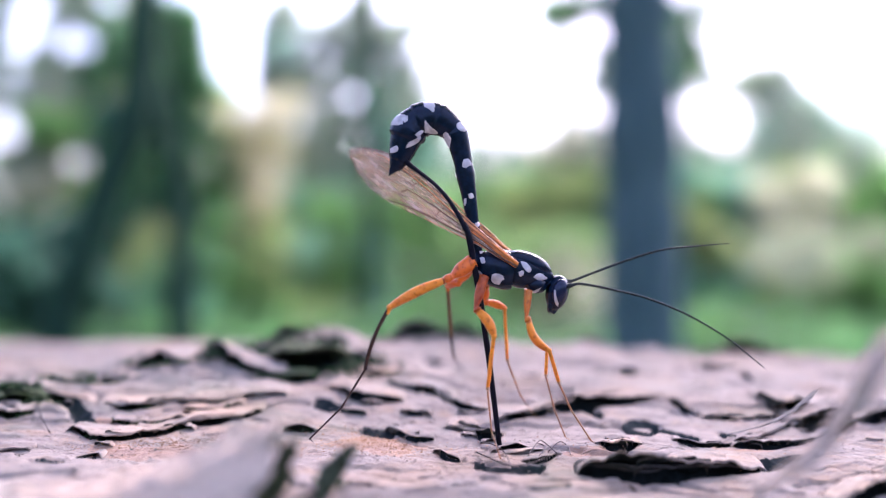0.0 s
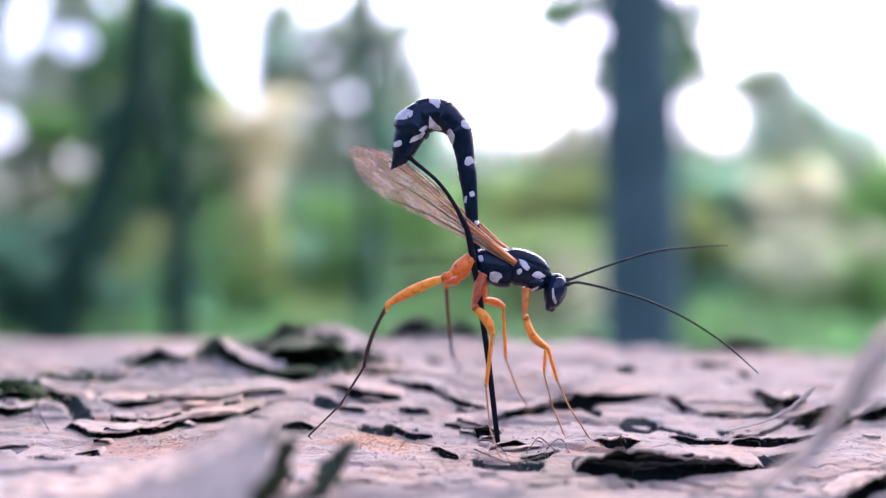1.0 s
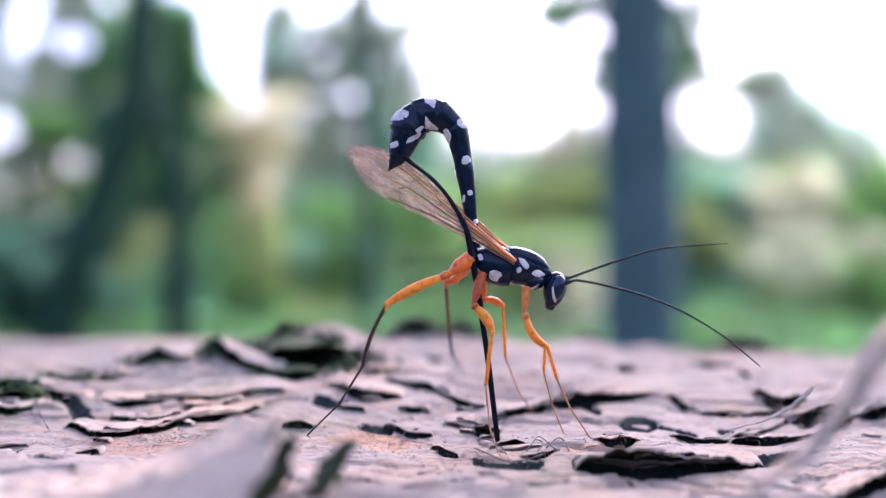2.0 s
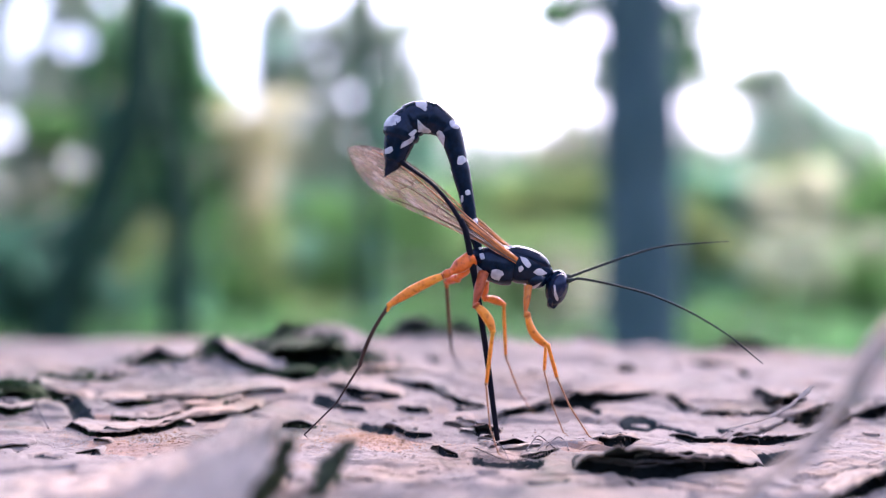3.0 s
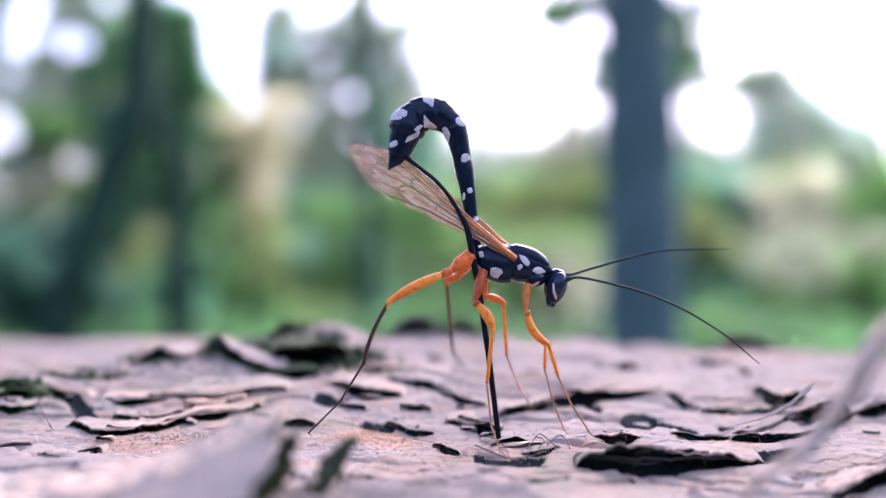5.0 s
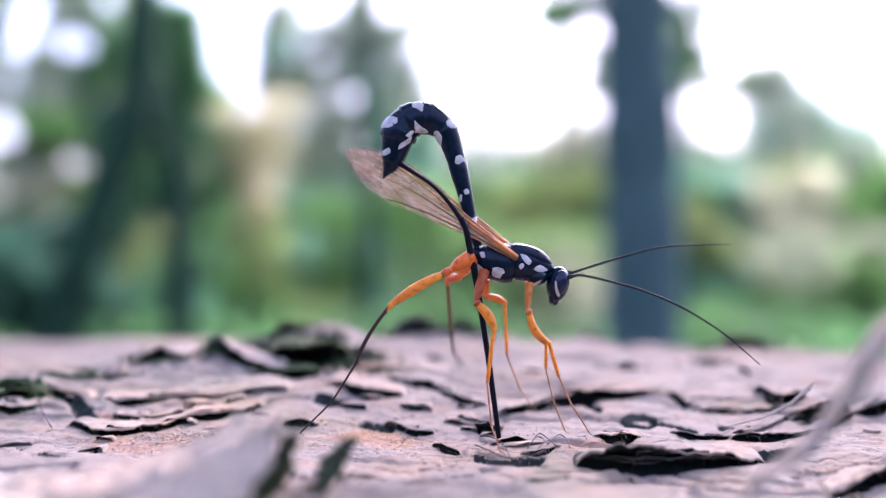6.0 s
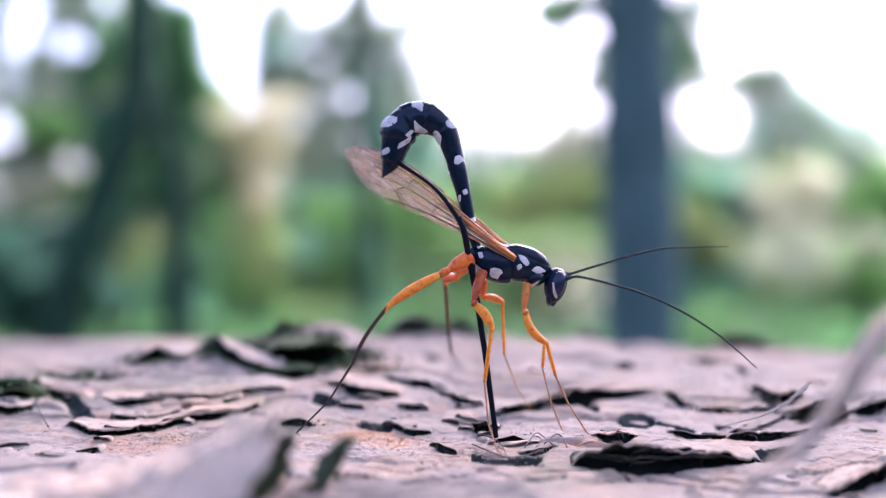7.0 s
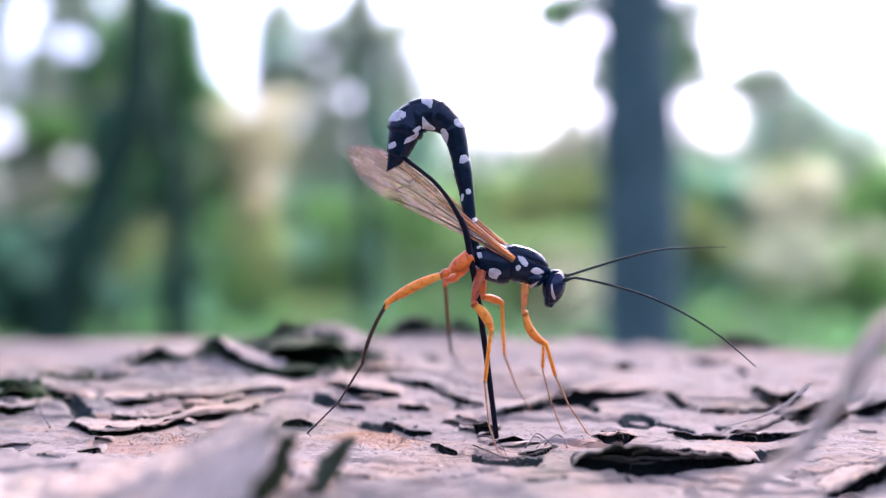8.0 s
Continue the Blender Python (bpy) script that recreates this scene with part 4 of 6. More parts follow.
        if clear_of_lips(s, w, ln, wd):
            bark_flake(log, (s, w), ln, wd, rng.uniform(-14, 14), rng.uniform(0.02, 0.16), rng.uniform(0.12, 0.25), 100 + i, None, 0.3)
    for i in range(60):
        ln = rng.uniform(1.5, 5)
        wd, s, w = ln * rng.uniform(0.3, 0.6), rng.uniform(-45, 45), rng.uniform(-62, 0)
        if clear_of_lips(s, w, ln, wd):
            bark_flake(log, (s, w), ln, wd, rng.uniform(-30, 30), rng.uniform(0.01, 0.09), rng.uniform(0.05, 0.11), 300 + i, None, 0.35)
    return log


# ---- forest ----
def ground_sheet():
    r = np.concatenate([np.linspace(0, 12, 90), np.geomspace(12.5, 900, 40)])
    th = np.linspace(0, 2 * math.pi, 145)[:-1]
    Rr, Th = np.meshgrid(r, th, indexing="ij")
    x, y = Rr * np.cos(Th), Rr * np.sin(Th)
    z = -0.85 + 0.10 * (fbm(x / 1.7 + 50, y / 1.7 + 50, 4) - 0.5) * np.clip(Rr / 2, 0, 1)
    v = np.stack([x.ravel(), y.ravel(), z.ravel()], 1)
    a, b = Rr.shape
    i, j = np.meshgrid(np.arange(a - 1), np.arange(b), indexing="ij")
    j2 = (j + 1) % b
    q = np.stack([i * b + j, (i + 1) * b + j, (i + 1) * b + j2, i * b + j2], -1).reshape(-1, 4)
    tagged(link_arrays("ground", v, q, SOIL), "forest floor with moss and leaf litter", "ground", kind="structure")


def make_tree(name, label, path, radius, clusters, leaf_mat, leaf=0.05, per=900, material=None, seed=1, category="tree", limbs=True):
    """A tapered trunk along path with a limb to each leaf cluster (centre, radius)."""
    root = new(name)
    root.location = path[0]
    tagged(root, label, category)
    o = np.array(path[0])
    rng = np.random.RandomState(seed)
    s = spline(path, 28)
    rad = [radius * (1.15 - 0.15 * min(1, k / 4) - 0.22 * k / 28) * (1 + 0.06 * rng.normal()) for k in range(28)]
    v, f = tube([Vector(p) - Vector(o) for p in s], rad, 14)
    link_mesh("trunk", v, f, material or TRUNK, root)
    pts = []
    for c, r in clusters:
        c = np.array(c)
        if limbs:
            a = s[int(np.argmin(np.abs(s[:, 2] - (c[2] - 0.2))))]
            mid = (a + c) / 2 + np.array([0, 0, 0.12])
            v, f = tube([Vector(p) - Vector(o) for p in spline([a, mid, c], 8)], list(np.linspace(radius * 0.22, radius * 0.05, 8)), 6)
            link_mesh("limb", v, f, material or TRUNK, root)
        n = int(per * (r / 0.4) ** 2)
        d = rng.normal(size=(n, 3))
        d /= np.linalg.norm(d, axis=1, keepdims=True)
        lump = 0.65 + 0.7 * fbm(d[:, 0] * 2 + seed + 20, d[:, 2] * 2 + d[:, 1] + 20, 3)
        pts.append(c + d * (r * rng.rand(n) ** 0.45 * lump)[:, None])
    if pts:
        pts = np.vstack(pts)
        v, t = leaf_arrays(pts - o, leaf, rng)
        link_arrays("crown", v, t, leaf_mat, root, False)
    return root


def grow(name, label, leaf_mat, clumps, seed, trunk_r=0.02, leaf=0.042, deep=0.35, category="shrub", group="undergrowth shrubs"):
    """A plant of thin stems that carry loose clumps of leaves: (x, y, z, half width, half height, layers of leaves);
    its face slopes back towards the top."""
    root = new(name)
    c = np.array(clumps)
    o = np.array([c[:, 0].mean(), c[:, 1].max() + deep, -0.88])
    root.location = o
    tagged(root, label, category, group)
    rng = np.random.RandomState(seed)
    top = c[:, 2].max() + 0.88
    lean = 0.03 * top * rng.normal()
    path = spline([(0, 0, 0), (lean, 0, top * 0.35), (lean * 0.4, 0, top * 0.7), (lean * 0.7, 0, top)], 20)
    v, f = tube([Vector(p) for p in path], list(np.linspace(trunk_r, trunk_r * 0.3, 20)), 8)
    link_mesh("trunk" if category == "tree" else "stem", v, f, TRUNK_DARK, root)
    pts = []
    for x, y, z, rx, rz, layers in clumps:
        p = np.array([x, y + 0.3 * deep, z]) - o
        start = path[int(np.clip((p[2] - 0.35) / top * 19, 0, 19))]
        v, f = tube([Vector(q) for q in spline([start, (start + p) / 2 + np.array([0, 0, 0.08]), p], 7)], list(np.linspace(trunk_r * 0.4, 0.004, 7)), 5)
        link_mesh("limb", v, f, TRUNK_DARK, root)
        n = int(1.5 * layers * math.pi * rx * rz / (0.55 * leaf * leaf))
        th, r = rng.uniform(0, 2 * math.pi, n), np.sqrt(rng.rand(n)) * (1 + 0.13 * rng.normal(size=n))
        r = r * (0.85 + 0.3 * fbm(np.cos(th) * 1.4 + 20 + seed, np.sin(th) * 1.4 + 20 + 3 * x, 2))
        qx, qz = x + rx * r * np.cos(th), z + rz * r * np.sin(th)
        qy = y + 0.7 * (qz - z) + deep * (rng.rand(n) - 0.5)
        keep = rng.rand(n) < np.clip(3.4 * (fbm(qx * 6 + 30 + seed, qz * 6 + 30, 3) - 0.25), 0.12, 1)
        # a gap runs on through the depth of the crowns
        k = (qy + 0.08) / 7.08
        for gx, gz, gr in GAPS:
            keep &= np.hypot(qx / k - gx, qz / k - gz) > gr * (1 + 0.10 * rng.normal(size=n))
        pts.append(np.stack([qx, qy, qz], 1)[keep])
    v, t = leaf_arrays(np.vstack(pts) - o, leaf, rng)
    link_arrays("crown", v, t, leaf_mat, root, False)
    return root


def far_woods():
    rng = np.random.RandomState(11)
    n = 42000
    a = rng.uniform(0, 2 * math.pi, n)
    r = rng.uniform(15, 26, n)
    front = np.abs(a - math.pi / 2) < 0.75
    top = np.where(front, 1.8 + 1.5 * fbm(a * 9 + 5, a * 0 + 3, 3), 2.5 + 3 * fbm(a * 6 + 5, a * 0 + 9, 3))
    top = np.where(front & (a > math.pi / 2 + 0.2), 0.7 + 0.7 * fbm(a * 9 + 5, a * 0 + 3, 3), top)
    z = -0.9 + (top + 0.9) * rng.rand(n) ** 0.8
    v, t = leaf_arrays(np.stack([r * np.cos(a), r * np.sin(a), z], 1), 0.22, rng)
    ob = link_arrays("far_woods", v, t, LEAF_FAR, None, False)
    tagged(ob, "distant undergrowth and woodland edge in soft green", "woods", kind="stuff")


def canopy():
    """An unseen sheet of leaves, added overhead to shade the log."""
    rng = np.random.RandomState(17)
    n = 29000
    x, y = rng.uniform(-5, 6, n), rng.uniform(-1.2, 4.8, n)
    keep = fbm(x / 2.2 + 60, y / 2.2 + 60, 3) > 0.30
    x, y = x[keep], y[keep]
    z = 5.5 + 1.6 * rng.rand(len(x))
    v, t = leaf_arrays(np.stack([x, y, z], 1), 0.10, rng)
    tagged(link_arrays("shade_canopy", v, t, LEAF, None, False), "unseen green leaf sheet added overhead to shade the log", "canopy", kind="stuff")


def ground_plants():
    """Low herbs and bilberry that cover the floor behind the log."""
    rng = np.random.RandomState(29)
    n = 34000
    x, y = rng.uniform(-5, 5.5, n), rng.uniform(-3.5, 7.5, n)
    clear = (y > 0.75) | (y < -0.75) | (np.abs(x) > 2.6)
    x, y = x[clear], y[clear]
    n = len(x)
    z = -0.88 + 0.55 * rng.rand(n) * (0.35 + fbm(x * 1.2 + 90, y * 1.2 + 90, 3))
    v, t = leaf_arrays(np.stack([x, y, z], 1), 0.045, rng)
    tagged(link_arrays("undergrowth", v, t, LEAF_HERB, None, False), "low leafy herbs covering the forest floor", "undergrowth", kind="stuff")


ground_sheet()
far_woods()
canopy()
ground_plants()
# gaps in the leaves through which the sky shows: x, z, radius
GAPS = [
    (-1.903, 2.002, 0.220), (-1.963, 1.760, 0.115), (-1.803, 2.227, 0.200), (-1.120, 2.150, 0.100), (-0.960, 2.190, 0.070), (-0.620, 1.900, 0.050), (-0.700, 2.060, 0.060), (-0.480, 2.140, 0.080), (-1.020, 1.500, 0.040), (-0.540, 1.620, 0.045), (-3.705, 2.077, 0.140),
    (-3.730, 1.851, 0.110), (-3.605, 2.187, 0.120), (-3.299, 1.846, 0.115), (-3.179, 1.826, 0.085), (-3.850, 1.051, 0.115), (-3.915, 1.151, 0.090), (-3.229, 0.765, 0.095),
    (-1.052, 1.701, 0.050), (-0.917, 1.826, 0.040), (-1.152, 1.917, 0.030), (-0.827, 1.366, 0.085), (-1.277, 1.066, 0.045), (-3.910, 0.325, 0.065), (-3.910, 0.525, 0.055),
    (-2.954, 2.227, 0.075), (-3.820, 1.576, 0.065), (-3.740, 1.476, 0.050), (2.417, 1.096, 0.280), (1.336, 1.917, 0.125), (1.306, 0.915, 0.065), (-1.577, 1.201, 0.040),
    (-3.455, 1.376, 0.035),
]
chance = np.random.RandomState(61)
GAPS += [(chance.uniform(-3.9, -2.55), chance.uniform(0.75, 2.15), chance.uniform(0.018, 0.050)) for _ in range(14)]
GAPS += [(chance.uniform(-1.60, -0.35), chance.uniform(0.95, 2.15), chance.uniform(0.018, 0.045)) for _ in range(18)]
# trees and undergrowth of the wood
grow("woodland_tree", "slender tree with thin pale green leaves", LEAF_PALEGREEN, [(-4.251, 8.21, 1.901, 0.528, 0.351, 4.8), (-3.831, 8.07, 1.695, 0.519, 0.288, 5.3), (-4.194, 7.88, 1.432, 0.394, 0.281, 4.2), (-3.738, 8.51, 2.334, 0.364, 0.425, 5.9), (-4.516, 8.73, 2.642, 0.499, 0.249, 2.9), (-3.992, 7.3, 0.599, 0.313, 0.418, 2.6), (-4.195, 8.84, 2.801, 0.694, 0.315, 4.8), (-4.926, 8.07, 1.695, 0.461, 1.44, 5.9)], 21, 0.05, category="tree", group="trees of the wood")
grow("woodland_tree", "slender tree with dappled yellow-green leaves", LEAF_OLIVE, [(-4.032, 8.18, 1.72, 0.263, 0.234, 5.2), (-3.962, 7.65, 0.954, 0.327, 0.274, 5.7), (-3.663, 7.95, 1.388, 0.34, 0.34, 6.2), (-3.573, 7.4, 0.606, 0.423, 0.212, 3.1)], 22, 0.05, category="tree", group="trees of the wood")
grow("shrub", "yellowish leafy bush between the trunks", LEAF_TAN, [(-3.729, 7.19, 0.590, 0.283, 0.206, 2.4), (-2.740, 6.96, 0.263, 0.229, 0.199, 3.6), (-3.555, 7.84, 1.508, 0.252, 0.196, 3)], 42)
grow("woodland_tree", "tree with dense dark green leaves", LEAF_GREEN, [(-3.701, 7.50, 1.177, 0.322, 0.188, 3.7), (-2.812, 8.12, 2.054, 0.435, 0.638, 5.5), (-2.216, 7.65, 1.392, 0.274, 0.274, 4.1), (-1.983, 7.20, 0.745, 0.360, 0.463, 3.3), (-2.462, 7.74, 1.518, 0.332, 0.332, 3.7), (-2.966, 7.09, 0.582, 0.304, 0.456, 2.7), (-2.724, 7.40, 1.029, 0.370, 0.318, 4.6)], 23, 0.05, category="tree", group="trees of the wood")
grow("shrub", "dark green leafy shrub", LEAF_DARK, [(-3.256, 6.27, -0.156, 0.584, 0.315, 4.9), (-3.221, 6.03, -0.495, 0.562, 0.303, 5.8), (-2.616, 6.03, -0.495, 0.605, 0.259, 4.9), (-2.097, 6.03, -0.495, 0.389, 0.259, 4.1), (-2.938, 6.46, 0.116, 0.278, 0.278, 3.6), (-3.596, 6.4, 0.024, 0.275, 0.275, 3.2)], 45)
grow("shrub", "leafy green undergrowth shrub", LEAF_OLIVE, [(-2.375, 6.46, -0.022, 0.208, 0.255, 2.4), (-2.085, 6.40, -0.113, 0.183, 0.275, 1.4), (-2.486, 6.37, -0.158, 0.205, 0.182, 1.4)], 43)
grow("shrub", "leafy green undergrowth shrub", LEAF_GREEN, [(-2.194, 6.19, -0.420, 0.398, 0.266, 2.2), (-1.802, 6.37, -0.158, 0.273, 0.502, 2.4), (-1.559, 6.13, -0.503, 0.395, 0.263, 2.7)], 44)
grow("woodland_tree", "woodland tree with yellowing leaves", LEAF_YELLOW, [(-1.628, 6.89, 0.517, 0.187, 0.444, 2.6), (-1.748, 7.30, 1.094, 0.235, 0.261, 2.4), (-1.578, 7.48, 1.362, 0.241, 0.192, 1.6), (-1.561, 7.16, 0.894, 0.205, 0.256, 2.4), (-1.625, 6.58, 0.071, 0.170, 0.235, 1.4), (-2.048, 7.44, 1.301, 0.138, 0.160, 1.4)], 24, 0.05, category="tree", group="trees of the wood")
grow("woodland_tree", "slender tree with thin pale green leaves", LEAF_PALEGREEN, [(-1.261, 7.84, 1.089, 0.392, 0.392, 4.5), (-1.428, 8.16, 1.540, 0.349, 0.262, 4), (-0.999, 7.55, 0.672, 0.378, 0.270, 3), (-1.694, 8.47, 1.991, 0.290, 0.333, 5), (-0.567, 8.35, 1.813, 0.298, 0.417, 5), (-0.288, 8.04, 1.375, 0.230, 0.258, 5), (-1.026, 8.45, 1.955, 0.422, 0.362, 5), (-1.843, 8.81, 2.478, 0.264, 0.503, 5), (-0.751, 8.76, 2.401, 0.313, 0.500, 5), (-1.085, 8.68, 2.286, 0.341, 0.248, 5), (-0.978, 8.95, 2.676, 0.230, 0.319, 5), (-1.837, 8.30, 1.744, 0.178, 0.237, 4)], 25, 0.05, category="tree", group="trees of the wood")
grow("woodland_tree", "tree with blue-green leaves", LEAF_TEAL, [(-1.693, 8.47, 2.129, 0.182, 0.194, 4.4), (-0.751, 8.09, 1.585, 0.144, 0.404, 4.8), (-0.636, 7.73, 1.075, 0.193, 0.277, 3.6), (-1.179, 7.33, 0.496, 0.314, 0.210, 2.5), (-0.274, 7.65, 0.954, 0.246, 0.274, 3.7)], 26, 0.05, category="tree", group="trees of the wood")
grow("shrub", "leafy green undergrowth shrub", LEAF_GREEN, [(-1.105, 6.87, 0.122, 0.540, 0.295, 2.7), (-1.252, 6.60, -0.260, 0.425, 0.378, 2.7), (-0.772, 6.53, -0.350, 0.421, 0.327, 2.7), (-0.274, 6.94, 0.222, 0.397, 0.397, 4.1), (-0.166, 6.60, -0.260, 0.425, 0.425, 2.7), (-0.927, 7.01, 0.325, 0.301, 0.200, 2.7)], 31)
grow("shrub", "shrub with blue-green leaves", LEAF_TEAL, [(-0.591, 6.60, 0.024, 0.123, 0.236, 2.7), (-0.543, 6.31, -0.382, 0.135, 0.271, 2.7), (-1.855, 6.73, 0.217, 0.144, 0.192, 1.9), (-1.158, 6.60, 0.024, 0.189, 0.189, 0.9)], 32)
grow("shrub", "pale yellowish green shrub", LEAF_OLIVE, [(-1.399, 6.40, -0.113, 0.161, 0.275, 1.4), (-1.383, 6.13, -0.503, 0.175, 0.175, 1.4), (-0.989, 6.13, -0.503, 0.220, 0.132, 1.1)], 39)
grow("shrub", "leafy green undergrowth shrub", LEAF_MID, [(0.453, 7.46, 0.398, 0.426, 0.277, 4.5), (0.991, 7.50, 0.453, 0.482, 0.321, 4.5), (1.373, 7.54, 0.509, 0.323, 0.323, 4)], 33)
grow("shrub", "fresh green leafy shrub", LEAF_FRESH, [(0.496, 6.04, -0.063, 0.389, 0.216, 2.4), (0.977, 6.07, -0.020, 0.304, 0.217, 2.4), (0.238, 6.07, -0.020, 0.217, 0.261, 2), (0.906, 5.89, -0.272, 0.380, 0.211, 2.5), (0.478, 5.82, -0.373, 0.500, 0.167, 2.5)], 46)
grow("shrub", "airy shrub with beige-green leaves", LEAF_TAN, [(0.947, 5.75, -0.183, 0.227, 0.247, 0.9), (0.703, 5.61, -0.379, 0.201, 0.121, 0.6)], 50)
grow("shrub", "airy shrub with beige-green leaves", LEAF_TAN, [(1.14, 7.98, 1.006, 0.257, 0.171, 5.3), (1.484, 8, 1.025, 0.228, 0.171, 3.8), (1.19, 7.08, -0.279, 0.354, 0.304, 2.2), (1.375, 7.26, -0.027, 0.208, 0.259, 1.4), (0.778, 7.02, -0.377, 0.301, 0.251, 1.1), (1.372, 8.18, 1.281, 0.175, 0.117, 2.2)], 34)
grow("shrub", "pale yellowish green shrub", LEAF_OLIVE, [(0.802, 7.25, 0.388, 0.311, 0.233, 2.2), (1.190, 7.40, 0.606, 0.265, 0.212, 1.6), (0.466, 6.86, -0.172, 0.294, 0.246, 1.1)], 37)
grow("woodland_tree", "airy tree with thin pale foliage against the sky", LEAF_PALEGREEN, [(3.430, 8.39, 1.870, 0.311, 0.216, 4.5), (3.033, 8.25, 1.675, 0.501, 0.189, 4), (3.560, 8.04, 1.375, 0.316, 0.258, 2.2), (2.637, 8.40, 1.884, 0.240, 0.240, 4.5), (2.627, 8.71, 2.324, 0.162, 0.373, 3.5), (3.316, 7.67, 0.847, 0.384, 0.247, 3.4), (3.919, 7.67, 0.847, 0.356, 0.301, 2.6), (2.274, 7.67, 0.847, 0.274, 0.219, 4), (4.105, 7.51, 0.615, 0.268, 0.268, 3.4), (1.368, 8.93, 2.636, 0.318, 0.287, 4), (1.805, 8.58, 2.137, 0.208, 0.306, 5), (1.629, 8.30, 1.744, 0.178, 0.237, 3)], 27, 0.05, category="tree", group="trees of the wood")
grow("shrub", "leafy green undergrowth shrub", LEAF_GREEN, [(2.407, 7.24, 0.516, 0.310, 0.207, 4.1), (3.777, 7.09, 0.304, 0.279, 0.228, 4.1), (4.142, 7.11, 0.330, 0.305, 0.458, 4.1), (3.542, 7.46, 0.824, 0.160, 0.106, 1.1)], 35)
grow("shrub", "shrub with blue-green leaves", LEAF_TEAL, [(2.708, 7.08, 0.429, 0.278, 0.278, 4.3), (2.217, 6.66, -0.167, 0.286, 0.286, 2.7), (2.339, 6.47, -0.440, 0.371, 0.278, 2.7), (2.222, 7.23, 0.645, 0.207, 0.207, 1.9), (1.922, 6.47, -0.440, 0.278, 0.278, 2.2)], 36)
grow("shrub", "pale yellowish green shrub", LEAF_OLIVE, [(2.107, 6.85, 0.245, 0.221, 0.245, 3.5), (2.227, 6.70, 0.024, 0.240, 0.168, 2.2), (2.630, 6.39, -0.411, 0.275, 0.183, 2.2), (2.467, 6.70, 0.024, 0.216, 0.168, 1.3), (3.115, 7.09, 0.582, 0.253, 0.203, 1.4)], 40)
grow("shrub", "airy shrub with beige-green leaves", LEAF_TAN, [(2.991, 6.80, 0.316, 0.365, 0.292, 2.0), (3.269, 6.98, 0.574, 0.200, 0.200, 2), (2.766, 6.91, 0.469, 0.148, 0.198, 1.2)], 41)
grow("shrub", "airy shrub with beige-green leaves", LEAF_TAN_SHADED, [(2.664, 5.95, -0.040, 0.299, 0.192, 1.3), (2.648, 5.82, -0.227, 0.209, 0.125, 1.0), (3.307, 6.00, 0.024, 0.172, 0.150, 2)], 47)
grow("shrub", "leafy green undergrowth shrub", LEAF_GREEN, [(3.003, 6.03, -0.495, 0.346, 0.303, 3.1), (3.380, 6.09, -0.413, 0.393, 0.349, 3.1), (3.360, 6.30, -0.112, 0.271, 0.181, 2.0), (2.633, 5.98, -0.576, 0.342, 0.172, 2.7), (1.938, 5.95, -0.616, 0.554, 0.171, 2.4)], 38)
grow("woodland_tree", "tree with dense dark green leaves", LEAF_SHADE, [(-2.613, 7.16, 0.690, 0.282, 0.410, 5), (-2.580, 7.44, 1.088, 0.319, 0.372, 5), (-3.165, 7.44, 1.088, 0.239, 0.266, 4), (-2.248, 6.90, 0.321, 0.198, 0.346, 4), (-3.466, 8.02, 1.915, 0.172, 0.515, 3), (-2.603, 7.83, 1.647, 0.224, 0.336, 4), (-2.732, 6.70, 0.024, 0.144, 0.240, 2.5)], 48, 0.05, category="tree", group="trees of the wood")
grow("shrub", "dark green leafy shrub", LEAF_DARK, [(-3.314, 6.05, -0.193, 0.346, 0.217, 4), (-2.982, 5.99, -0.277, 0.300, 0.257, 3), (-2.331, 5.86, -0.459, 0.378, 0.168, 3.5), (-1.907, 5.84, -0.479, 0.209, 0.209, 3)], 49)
grow("woodland_tree", "airy tree with thin pale foliage against the sky", LEAF_PALEGREEN, [(-1.28, 8.60, 2.02, 0.26, 0.42, 2.6), (-1.16, 8.80, 2.50, 0.40, 0.26, 2.2), (-0.62, 8.60, 2.10, 0.34, 0.40, 1.9), (-0.40, 8.75, 2.45, 0.36, 0.24, 1.5), (-0.28, 8.35, 1.72, 0.22, 0.36, 1.6), (-0.95, 8.50, 1.62, 0.40, 0.36, 2.2), (-0.10, 8.10, 1.22, 0.22, 0.30, 2.2), (0.10, 8.95, 2.66, 0.40, 0.14, 1.0)], 51, 0.04, category="tree", group="trees of the wood")
grow("woodland_tree", "tree with blue-green leaves", LEAF_TEAL, [(3.55, 8.30, 1.62, 0.42, 0.30, 1.3), (3.95, 8.00, 1.25, 0.40, 0.34, 1.8), (3.10, 7.90, 1.20, 0.24, 0.20, 1.4)], 52, 0.04, category="tree", group="trees of the wood")
# tall trunks
make_tree("tree", "straight grey-brown tree trunk with few leafy branches", [(1.021, 4.020, -0.862), (1.018, 4.020, 0.022), (1.006, 4.020, 0.718), (0.984, 4.020, 1.588), (0.949, 4.020, 3.617)], 0.212,
          [((1.335, 4.220, 1.284), 0.15), ((1.344, 4.220, 1.056), 0.13), ((1.274, 4.220, 0.858), 0.07),
           ((0.605, 4.220, 1.299), 0.13), ((0.757, 4.220, 1.345), 0.11), ((0.909, 4.220, 1.284), 0.10), ((0.666, 4.220, 1.071), 0.08)],
          LEAF, 0.026, 3200, TRUNK, 3)
